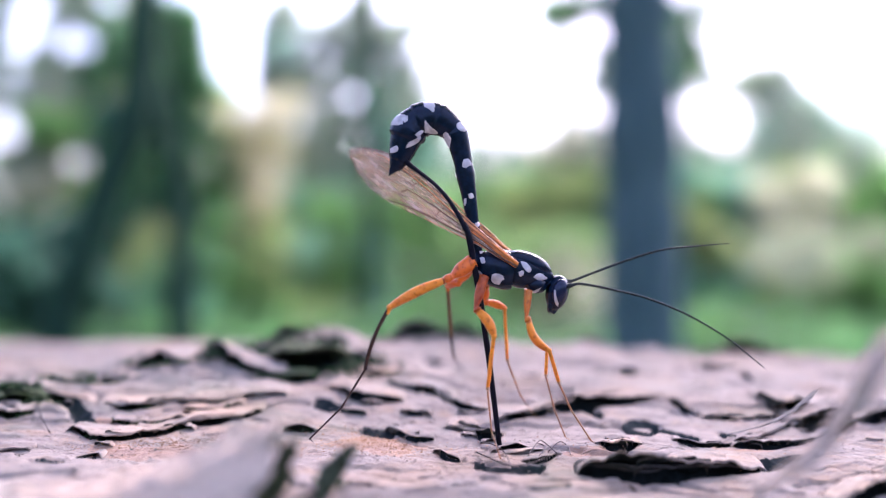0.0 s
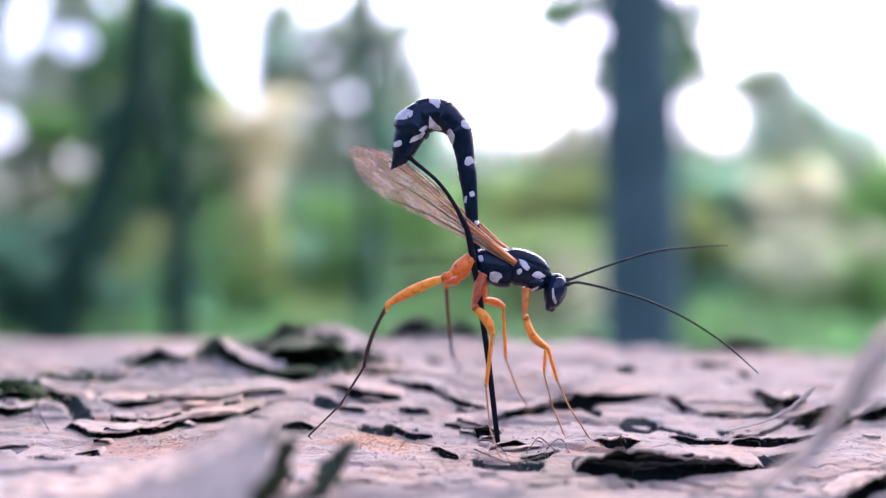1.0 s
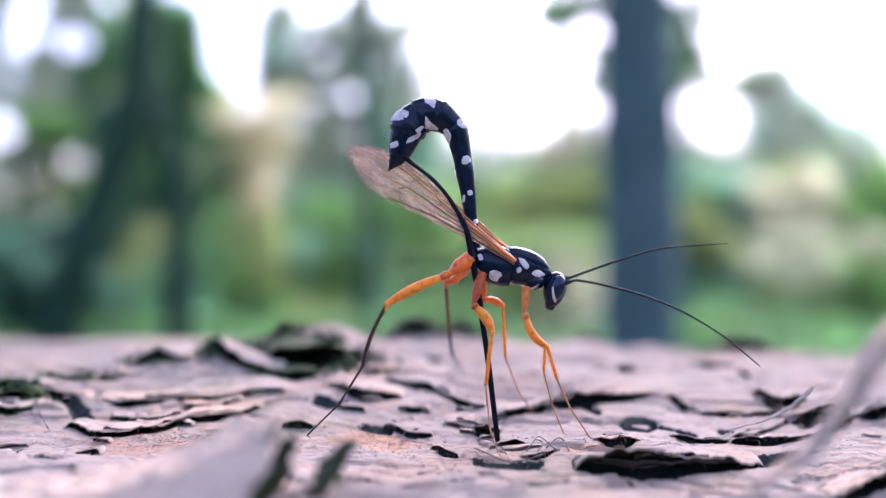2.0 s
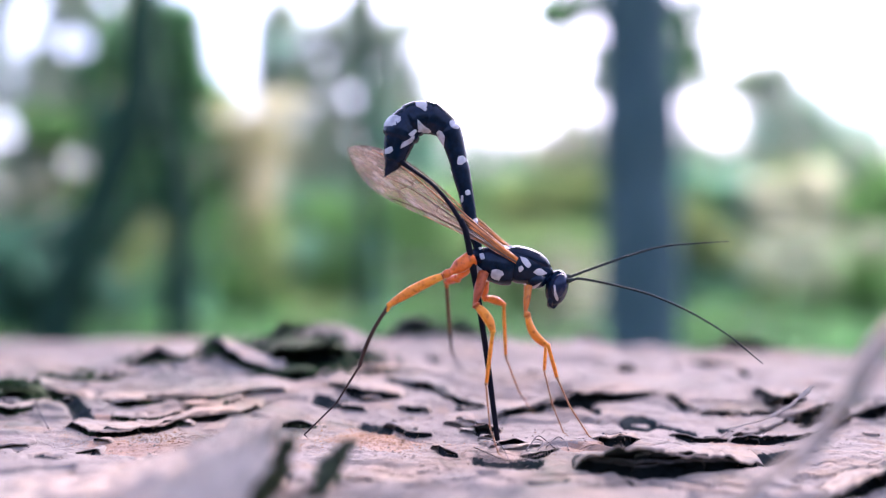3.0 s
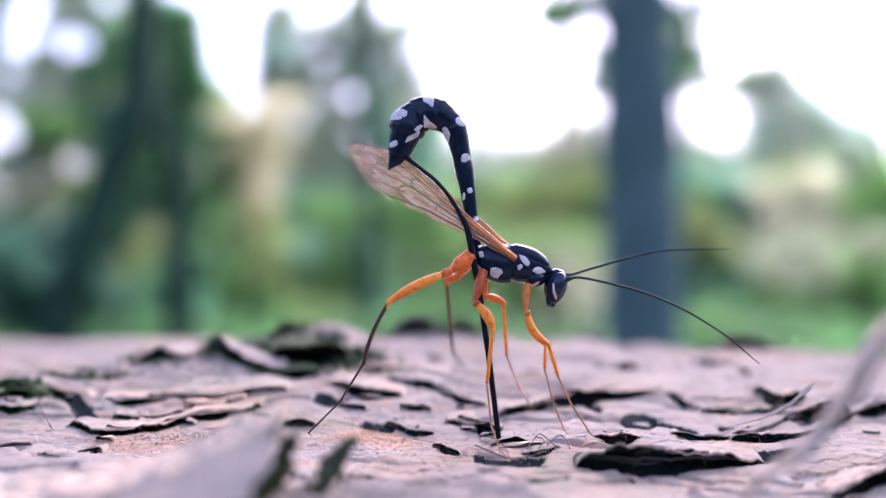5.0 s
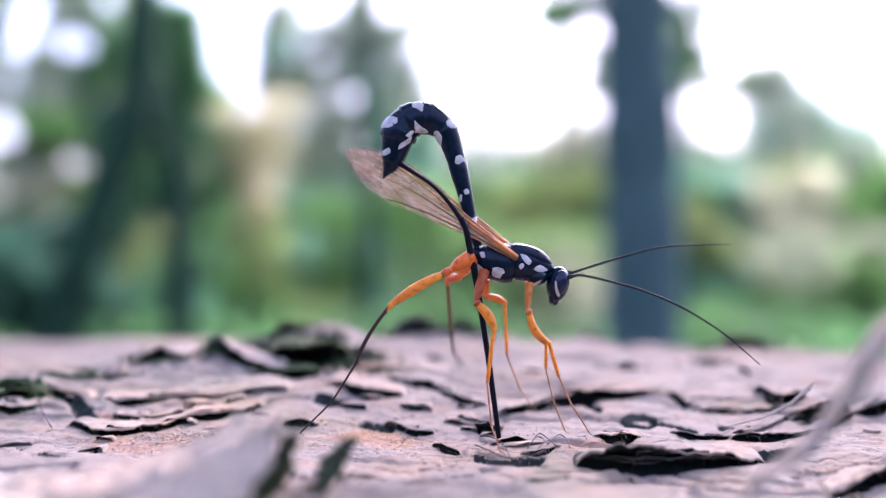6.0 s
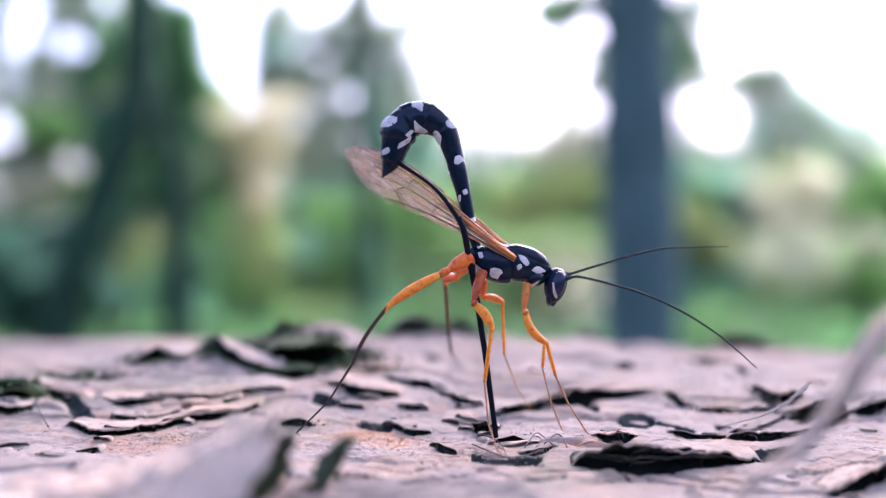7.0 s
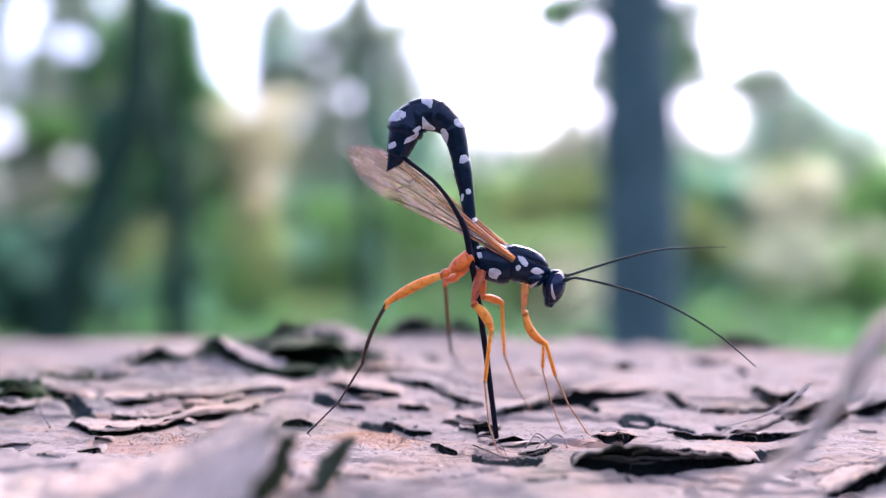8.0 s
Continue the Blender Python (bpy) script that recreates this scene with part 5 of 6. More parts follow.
make_tree("tree", "leaning dark mossy tree trunk among leaves", [(-1.760, 3.320, -0.860), (-1.614, 3.320, -0.267), (-1.525, 3.320, 0.046), (-1.402, 3.320, 0.358), (-1.318, 3.320, 0.600), (-1.277, 3.320, 1.080), (-1.200, 3.320, 2.300)], 0.092,
          [((-1.848, 3.520, -0.207), 0.19), ((-1.619, 3.520, -0.182), 0.16), ((-1.950, 3.520, -0.054), 0.12), ((-1.480, 3.520, 0.600), 0.09)], LEAF_DARK, 0.026, 5000, TRUNK_DARK, 4)
make_tree("tree", "dark upright tree trunk wrapped in leaves", [(-1.190, 3.520, -0.869), (-1.187, 3.520, -0.283), (-1.182, 3.520, 0.124), (-1.200, 3.520, 0.378), (-1.265, 3.520, 0.582), (-1.330, 3.520, 0.887), (-1.345, 3.520, 1.140), (-1.380, 3.520, 2.400)], 0.07,
          [((-1.255, 3.720, 1.110), 0.12), ((-1.205, 3.720, 0.960), 0.12), ((-1.160, 3.720, 0.800), 0.10), ((-1.270, 3.720, 0.760), 0.10), ((-1.180, 3.720, 0.600), 0.10), ((-1.300, 3.720, 0.480), 0.08), ((-1.330, 3.720, -0.120), 0.10), ((-1.120, 3.720, -0.050), 0.08)], LEAF_SHADE, 0.026, 3600, TRUNK_DARK, 5)
make_tree("tree", "distant slim tree trunk beyond the shrubs", [(-0.562, 6.020, -0.709), (-0.553, 6.020, 0.628), (-0.562, 6.020, 1.490), (-0.584, 6.020, 4.078)], 0.07, [], LEAF, 0.05, 10, TRUNK_DARK, 6)

log = build_log()

# ---- the wasp ----
wasp = new("ichneumon_wasp")
tagged(wasp, "black white-spotted ichneumon wasp with orange legs drilling into bark", "wasp")
SIDE = (0, 1, 0)
REST = {}


def part(name, vf, material, parent, label="", pivot=(0, 0, 0)):
    """One mesh of the wasp, built in the world's place at rest; pivot in millimetres."""
    pv = Vector(pivot) * MM
    ob = link_mesh(name, vf[0], vf[1], material, None, label, pv)
    ob.parent = parent
    up = REST.get(parent.name, Vector((0, 0, 0))) if parent is not wasp else Vector((0, 0, 0))
    ob.location = pv - up
    REST[ob.name] = pv
    return ob


def ball(centre, axes, turn=0.0, nu=20, nv=14, pinch=0.0):
    """An egg of three half axes (mm), turned in the side plane; pinch narrows its lower end."""
    v, f = [], []
    c, s = math.cos(radians(turn)), math.sin(radians(turn))
    for j in range(1, nv):
        b = math.pi * j / nv
        k = 1 - pinch * (0.5 - 0.5 * math.cos(b))
        for i in range(nu):
            a = 2 * math.pi * i / nu
            x, y, z = axes[0] * math.sin(b) * math.cos(a) * k, axes[1] * math.sin(b) * math.sin(a) * k, axes[2] * math.cos(b)
            v.append(Vector((centre[0] + x * c + z * s, centre[1] + y, centre[2] - x * s + z * c)) * MM)
    top = Vector((centre[0] + axes[2] * s, centre[1], centre[2] + axes[2] * c)) * MM
    bot = Vector((centre[0] - axes[2] * s, centre[1], centre[2] - axes[2] * c)) * MM
    v += [top, bot]
    for j in range(nv - 2):
        for i in range(nu):
            i2 = (i + 1) % nu
            f.append((j * nu + i, (j + 1) * nu + i, (j + 1) * nu + i2, j * nu + i2))
    for i in range(nu):
        i2 = (i + 1) % nu
        f.append((len(v) - 2, i, i2))
        f.append((len(v) - 1, (nv - 2) * nu + i2, (nv - 2) * nu + i))
    return v, f


def joined(*pieces):
    v, f = [], []
    for pv, pf in pieces:
        k = len(v)
        v += pv
        f += [tuple(i + k for i in q) for q in pf]
    return v, f


from mathutils.bvhtree import BVHTree


def marking(vf, parent, outline, label="", pivot=(0, 0, 0), proud=0.035, back=False):
    """A white mark that lies on a body: an outline (x, z in mm) laid on the surface from the side."""
    tree = BVHTree.FromPolygons(vf[0], vf[1])
    pts = [(x, z) for x, z in outline]
    cx, cz = sum(p[0] for p in pts) / len(pts), sum(p[1] for p in pts) / len(pts)
    n = len(pts)
    sm = spline([*pts, pts[0]], 4 * n + 1)[:-1]
    k = np.arange(len(sm))
    uneven = 1 + 0.42 * (chord_noise(k / 3.0, abs(cx * 7.3 + cz * 3.1) % 100) * np.sin(math.pi * k / len(sm)))[:, None]
    sm = np.array([(cx, cz)]) + (sm - np.array([(cx, cz)])) * uneven
    rings = 5
    v, f = [], []

    def laid(x, z, up):
        y0 = 0.03 if back else -0.03
        for k in range(9):
            q = 1 - 0.04 * k
            xx, zz = cx + (x - cx) * q, cz + (z - cz) * q
            hit, nrm, _, _ = tree.ray_cast(Vector((xx * MM, y0, zz * MM)), Vector((0, -1 if back else 1, 0)))
            if hit is not None:
                if nrm.y > 0 and not back:
                    nrm = -nrm
                return hit + nrm * up * MM
        return None

    m = len(sm)
    for r in range(rings):
        q = 1 - r / rings
        for x, z in sm:
            p = laid(cx + (x - cx) * q, cz + (z - cz) * q, proud if r else -0.02)
            v.append(p if p is not None else (v[-1] if v else Vector((cx * MM, 0, cz * MM))))
    v.append(laid(cx, cz, proud) or v[-1])
    for r in range(rings - 1):
        for i in range(m):
            i2 = (i + 1) % m
            f.append((r * m + i, r * m + i2, (r + 1) * m + i2, (r + 1) * m + i))
    for i in range(m):
        f.append(((rings - 1) * m + i, (rings - 1) * m + (i + 1) % m, len(v) - 1))
    return part("white_marking", (v, f), WHITE, parent, label, pivot)


# thorax: three swollen sections
THX = (0.06, 0.00, 17.31)
mid_body = mm_tube([((-2.60, 0.00, 19.00), 0.5), ((-1.92, 0.00, 18.21), 1.35), ((-0.79, 0.00, 17.70), 1.85), ((0.51, 0.00, 17.31), 2.0), ((1.36, 0.00, 17.19), 1.85)], 22, 24, 0.82, SIDE)
fore_body = mm_tube([((0.90, 0.00, 17.42), 1.5), ((1.92, 0.00, 17.36), 1.85), ((3.05, 0.00, 17.14), 1.75), ((4.02, 0.00, 16.80), 1.35), ((4.75, 0.00, 16.46), 0.9), ((5.09, 0.00, 16.23), 0.55)], 20, 24, 0.85, SIDE)
collar = mm_tube([((2.71, 0.00, 16.06), 0.5), ((3.39, 0.00, 15.84), 0.85), ((4.07, 0.00, 15.89), 0.85), ((4.64, 0.00, 16.06), 0.5)], 10, 16, 1.5, SIDE)
dorsum = mm_tube([((0.68, 0.00, 18.78), 0.4), ((1.75, 0.00, 18.55), 0.8), ((3.05, 0.00, 18.10), 0.95), ((4.19, 0.00, 17.53), 0.8), ((5.03, 0.00, 16.91), 0.35)], 14, 16, 1.5, SIDE)
body = joined(mid_body, fore_body, collar, dorsum)
thorax = part("thorax", body, BLACK, wasp, "glossy black thorax", THX)
for mk in (
    [(-0.9, 16.91), (-0.23, 17.08), (0.34, 16.74), (0.4, 16.29), (-0.11, 15.89), (-0.9, 16.18)],
    [(-2.32, 17.48), (-1.58, 16.74), (-1.92, 16.46), (-2.26, 16.74)],
    [(-2.04, 18.55), (-1.58, 18.61), (-1.47, 18.1), (-1.87, 17.99)],
    [(-2.09, 19.12), (-1.58, 19.57), (-1.13, 19.68), (-1.47, 19.23), (-1.92, 18.95)],
    [(1.92, 18.27), (2.6, 18.04), (3.05, 17.31), (2.71, 17.08), (2.15, 17.7)],
    [(1.75, 17.14), (2.09, 17.31), (2.38, 17.02), (2.09, 16.74), (1.81, 16.8)],
    [(3.17, 16.63), (3.73, 17.02), (4.41, 16.85), (4.81, 16.4), (3.85, 16.29)],
    [(2.32, 15.44), (2.71, 15.21), (3.45, 15.16), (4.02, 15.61), (3.51, 14.88), (2.71, 14.88)],
    # this patch paints the pale highlight along the top
    [(0.34, 19.46), (0.9, 19.57), (1.7, 19.12), (1.13, 19.06)],
):
    marking(body, thorax, mk, pivot=THX)

# head
HEAD = (4.98, 0.00, 16.06)
skull = ball((5.74, 0.00, 15.02), (1.24, 1.4, 1.82), 12, 28, 18, 0.16)
head = part("head", joined(skull, mm_tube([((4.64, 0.00, 16.29), 0.5), ((5.20, 0.00, 15.89), 0.55), ((5.54, 0.00, 15.50), 0.5)], 8, 12)), BLACK, wasp, "small black head", HEAD)
eyeball = ball((5.90, -0.88, 15.22), (0.80, 0.64, 1.26), 14, 20, 14)
part("eye", eyeball, EYE_MAT, head, "dark blue glossy compound eye", HEAD)
part("eye", ball((6.12, 0.85, 15.06), (0.70, 0.62, 1.28), 14, 20, 14), EYE_MAT, head, "dark blue glossy compound eye", HEAD)
marking(joined(skull, eyeball), head, [(5.26, 15.44), (5.43, 15.38), (5.49, 14.71), (5.77, 13.97), (5.66, 13.8), (5.32, 14.37)], pivot=HEAD, proud=0.05)
part("mandible", mm_tube([((5.14, -0.50, 13.95), 0.36), ((4.97, -0.50, 13.44), 0.26), ((5.33, -0.30, 12.98), 0.06)], 8, 8), BLACK, head, "", HEAD)
part("mandible", mm_tube([((5.71, 0.40, 13.77), 0.34), ((5.61, 0.45, 13.26), 0.26), ((5.46, 0.20, 12.88), 0.06)], 8, 8), BLACK, head, "", HEAD)
part("palp", mm_tube([((5.07, -0.60, 13.67), 0.1), ((4.72, -0.70, 13.35), 0.07), ((5.07, -0.60, 12.89), 0.04)], 8, 6), DARKLEG, head, "", HEAD)

# antennae: a stout base and a long thin whip
ANT_NEAR, ANT_FAR = (6.47, -0.60, 15.81), (6.60, 0.60, 15.98)


def antenna(base, pts, r0, label):
    s = spline([(*p, r) for p, r in pts], 70)
    rad = [v[3] * (1 + 0.10 * math.cos(k * math.pi)) for k, v in enumerate(s)]
    whip = tube([Vector(v[:3]) * MM for v in s], [r * MM for r in rad], 8)
    return part("antenna", whip, ANT, wasp, label, base)


ant_near = antenna(ANT_NEAR, [((6.47, -0.60, 15.75), 0.22), ((6.89, -0.80, 15.76), 0.26), ((7.30, -1.00, 15.88), 0.15), ((8.03, -1.30, 15.96), 0.13), ((10.71, -1.80, 15.48), 0.12), ((14.48, -2.20, 14.51), 0.11), ((18.23, -2.50, 12.93), 0.10), ((22.00, -2.70, 10.66), 0.08), ((25.35, -2.80, 7.94), 0.045)], 0.1, "thin curved grey-brown antenna")
ant_far = antenna(ANT_FAR, [((6.60, 0.60, 15.92), 0.22), ((7.03, 0.80, 16.09), 0.26), ((7.52, 1.00, 16.19), 0.15), ((9.67, 1.50, 16.98), 0.13), ((13.24, 2.00, 18.25), 0.12), ((16.80, 2.30, 19.29), 0.105), ((20.36, 2.50, 19.69), 0.08), ((23.96, 2.60, 19.98), 0.045)], 0.1, "thin curved grey-brown antenna")

# abdomen: overlapping rings along an arched path
ABD = (-2.21, 0.00, 19.46)
ABD_ROWS = [((-2.04, 0.00, 18.67), 0.42), ((-2.32, 0.00, 20.14), 0.55), ((-2.66, 0.00, 21.89), 0.66), ((-3.05, 0.00, 24.77), 0.78), ((-3.62, 0.00, 27.94), 0.98), ((-4.07, 0.00, 29.98), 1.12), ((-4.58, 0.00, 31.28), 1.28), ((-5.54, 0.00, 32.01), 1.50), ((-6.50, 0.00, 32.52), 1.72), ((-7.52, 0.00, 32.47), 1.70), ((-8.48, 0.00, 31.96), 1.80), ((-9.05, 0.00, 31.28), 1.92), ((-9.50, 0.00, 30.03), 1.60), ((-9.95, 0.00, 28.62), 1.15), ((-10.29, 0.00, 27.88), 0.86), ((-10.75, 0.00, 27.21), 0.36), ((-11.09, 0.00, 26.70), 0.04)]
NS = 120
rows_ab = np.array([(*p, r) for p, r in ABD_ROWS])
even = np.linspace(0, len(rows_ab) - 1, NS)
ab = 0.3 * spline(rows_ab, NS) + 0.7 * np.stack([np.interp(even, range(len(rows_ab)), rows_ab[:, c]) for c in range(4)], 1)
abr = []
for k in range(NS):
    u = (k / (NS - 1) * 8.3) % 1.0
    abr.append((ab[k][3] * (0.925 + 0.125 * u ** 1.3)) * MM)
abdomen_vf = tube([Vector(v[:3]) * MM for v in ab], abr, 28, 0.80, SIDE)
abdomen = part("abdomen", abdomen_vf, BLACK, wasp, "arched glossy black abdomen of overlapping rings", ABD)
for mk in (
    [(-10.58, 33.2), (-10.86, 32.35), (-10.97, 31.5), (-9.73, 31.5), (-9.28, 32.24), (-9.56, 32.75), (-10.18, 32.86)],
    [(-7.69, 34.11), (-6.79, 34.22), (-6.39, 33.6), (-6.33, 33.14), (-6.73, 32.86), (-7.13, 33.26), (-7.58, 33.48)],
    [(-7.47, 32.18), (-7.01, 31.67), (-6.17, 30.88), (-7.47, 30.77), (-7.52, 31.45)],
    [(-8.48, 30.66), (-7.69, 31.22), (-7.58, 30.94), (-8.14, 30.43)],
    [(-9.39, 29.3), (-9.11, 29.92), (-8.31, 30.32), (-7.86, 30.6), (-7.97, 30.09), (-8.6, 29.64)],
    [(-10.97, 29.41), (-10.18, 29.64), (-10.01, 29.07), (-10.86, 28.9)],
    [(-4.36, 31.79), (-3.96, 32.07), (-3.45, 31.84), (-3.39, 31.22), (-3.85, 30.99), (-4.24, 31.33)],
    [(-5.71, 30.83), (-5.32, 31.05), (-4.86, 30.43), (-4.98, 29.52), (-5.2, 29.3)],
    [(-3.68, 28.28), (-3.05, 28.39), (-2.83, 27.83), (-3.17, 27.49), (-3.73, 27.6)],
    [(-3.17, 24.83), (-2.71, 25.0), (-2.55, 24.55), (-3.0, 24.38)],
    [(-3.56, 24.43), (-3.28, 24.43), (-3.39, 23.7), (-3.62, 23.76)],
    [(-2.49, 22.0), (-2.04, 22.11), (-2.04, 21.61), (-2.38, 21.66)],
    [(-4.64, 27.26), (-4.41, 27.09), (-4.24, 26.36), (-4.41, 26.24)],
    [(-9.62, 32.24), (-9.16, 32.58), (-9.05, 32.13), (-9.45, 31.79)],
):
    marking(abdomen_vf, abdomen, mk, pivot=ABD)

# ovipositor and sheath
OVI_TOP = (-3.61, -1.80, 21.89)
shaft = mm_tube([((-3.61, -1.80, 22.00), 0.24), ((-3.12, -1.80, 20.56), 0.32), ((-2.60, -1.60, 17.79), 0.32), ((-1.98, -1.20, 14.44), 0.31), ((-1.48, -0.80, 11.06), 0.30), ((-0.98, -0.40, 7.64), 0.29), ((-0.52, -0.20, 3.94), 0.28), ((0.00, 0.00, -0.34), 0.26)], 30, 12)
ovipositor = part("ovipositor", shaft, SHEATH, wasp, "long straight black ovipositor bored into the bark", (0.00, 0.00, -0.23))
sheath_loop = mm_tube([((-9.60, -0.30, 28.36), 0.34), ((-8.80, -0.70, 27.64), 0.24), ((-7.66, -1.10, 26.76), 0.19), ((-6.43, -1.40, 25.74), 0.19), ((-5.32, -1.60, 24.50), 0.20), ((-4.44, -1.70, 23.22), 0.22), ((-3.72, -1.80, 21.94), 0.25), ((-3.44, -1.80, 21.22), 0.25)], 26, 12)
sheath = part("ovipositor_sheath", sheath_loop, SHEATH, wasp, "bent black sheath joining the abdomen tip", OVI_TOP)


# wings
def wing(name, outline_top, outline_low, veins, base, label):
    n, m = 40, 12
    a, b = spline(outline_top, n), spline(outline_low, n)
    v, f = [], []
    for lay in (0, 1):
        for i in range(n):
            for j in range(m):
                q = j / (m - 1)
                p = a[i] * (1 - q) + b[i] * q
                p = p + np.array([0, -0.5 * math.sin(math.pi * q) * math.sin(math.pi * i / (n - 1)) + 0.10 * math.sin(q * 22 + i * 0.25) + lay * 0.02, 0])
                v.append(Vector(p) * MM)
    k = n * m
    for i in range(n - 1):
        for j in range(m - 1):
            f.append((i * m + j, (i + 1) * m + j, (i + 1) * m + j + 1, i * m + j + 1))
            f.append((k + i * m + j, k + i * m + j + 1, k + (i + 1) * m + j + 1, k + (i + 1) * m + j))
    w = part(name, (v, f), WING, wasp, label, base)

    def at(i, q):
        i = min(n - 1, max(0, i * (n - 1)))
        i0 = int(i)
        i1 = min(n - 1, i0 + 1)
        fr = i - i0
        p = (a[i0] * (1 - fr) + a[i1] * fr) * (1 - q) + (b[i0] * (1 - fr) + b[i1] * fr) * q
        return (p[0], p[1] - 0.5 * math.sin(math.pi * q) * math.sin(math.pi * i / (n - 1)) + 0.10 * math.sin(q * 22 + i * 0.25) - 0.02, p[2])

    for mat, r0, r1, pts in veins:
        s = spline(pts, 16)
        rows = [(at(u, q), r0 + (r1 - r0) * k / 15) for k, (u, q) in enumerate(s)]
        v, f = tube([Vector(p) * MM for p, _ in rows], [r * MM for _, r in rows], 6)
        part("wing_vein", (v, f), mat, w, "", base)
    return w


VEINS = [
    (WINGROOT, 0.17, 0.06, [(0.0, 0.25), (0.1, 0.22), (0.22, 0.20), (0.34, 0.16)]),
    (WINGROOT, 0.17, 0.06, [(0.0, 0.6), (0.1, 0.55), (0.2, 0.50), (0.3, 0.46)]),
    (WINGROOT, 0.14, 0.05, [(0.0, 0.85), (0.1, 0.84), (0.2, 0.86), (0.28, 0.88)]),
    (STIGMA, 0.15, 0.06, [(0.0, 0.1), (0.15, 0.05), (0.32, 0.03), (0.45, 0.02)]),
    (VEIN, 0.08, 0.03, [(0.45, 0.02), (0.6, 0.02), (0.8, 0.02), (0.95, 0.02)]),
    (STIGMA, 0.16, 0.04, [(0.0, 0.4), (0.2, 0.30), (0.4, 0.24), (0.6, 0.18), (0.8, 0.10)]),
    (VEIN, 0.12, 0.03, [(0.0, 0.6), (0.2, 0.52), (0.45, 0.50), (0.62, 0.52), (0.85, 0.62)]),
    (VEIN, 0.12, 0.05, [(0.0, 0.8), (0.2, 0.80), (0.4, 0.82), (0.6, 0.90), (0.68, 0.97)]),
    (VEIN, 0.07, 0.04, [(0.42, 0.24), (0.44, 0.5), (0.46, 0.82)]),
    (VEIN, 0.07, 0.04, [(0.56, 0.20), (0.58, 0.36), (0.57, 0.52)]),
    (VEIN, 0.07, 0.04, [(0.60, 0.52), (0.63, 0.7), (0.60, 0.9)]),
    (VEIN, 0.05, 0.02, [(0.58, 0.36), (0.75, 0.36), (0.95, 0.40)]),
    (VEIN, 0.05, 0.02, [(0.60, 0.7), (0.75, 0.78), (0.9, 0.85)]),
    (VEIN, 0.05, 0.02, [(0.62, 0.2), (0.80, 0.22), (0.97, 0.25)]),
    (STIGMA, 0.06, 0.03, [(0.0, 0.9), (0.25, 0.93), (0.5, 0.98)]),
    (STIGMA, 0.06, 0.02, [(0.05, 0.5), (0.25, 0.40), (0.5, 0.36)]),
    (VEIN, 0.045, 0.02, [(0.1, 0.7), (0.3, 0.66), (0.55, 0.68)]),
]
WB = (1.53, -1.80, 17.91)
wing_near = wing("fore_wing",
     [(1.70, -1.80, 18.02), (-0.33, -1.50, 19.79), (-1.97, -1.00, 21.24), (-4.41, -0.20, 23.52), (-6.75, 0.80, 25.85), (-9.27, 2.40, 28.08), (-11.85, 4.20, 29.70), (-14.39, 5.80, 30.38), (-15.82, 6.60, 30.17)],
     [(1.53, -1.80, 17.58), (-0.33, -1.60, 18.57), (-1.98, -1.20, 19.62), (-4.76, -0.60, 20.97), (-7.59, 0.40, 22.41), (-10.17, 1.80, 23.68), (-12.75, 3.60, 25.25), (-14.96, 5.40, 27.73), (-15.88, 6.60, 29.99)],
     VEINS, WB, "clear brownish wing with orange-brown veins")
WF = (1.64, 1.90, 18.76)
wing_far = wing("fore_wing",
     [(1.75, 1.80, 18.88), (0.19, 1.90, 20.15), (-1.37, 2.00, 21.66), (-3.56, 2.30, 23.41), (-6.18, 3.20, 25.92), (-8.58, 4.40, 27.93), (-11.08, 6.20, 29.58), (-13.66, 7.80, 30.45), (-15.31, 8.60, 30.37)],
     [(1.63, 1.80, 18.53), (-0.10, 1.90, 19.23), (-1.83, 2.00, 20.15), (-4.03, 2.20, 21.20), (-6.60, 3.00, 22.51), (-9.34, 4.20, 24.10), (-11.60, 5.80, 25.22), (-14.06, 7.40, 27.62), (-15.36, 8.60, 30.11)],
     VEINS[:8], WF, "clear brownish wing with orange-brown veins")

# legs: joints from the hip to the foot, with radii and materials
LEGS = []


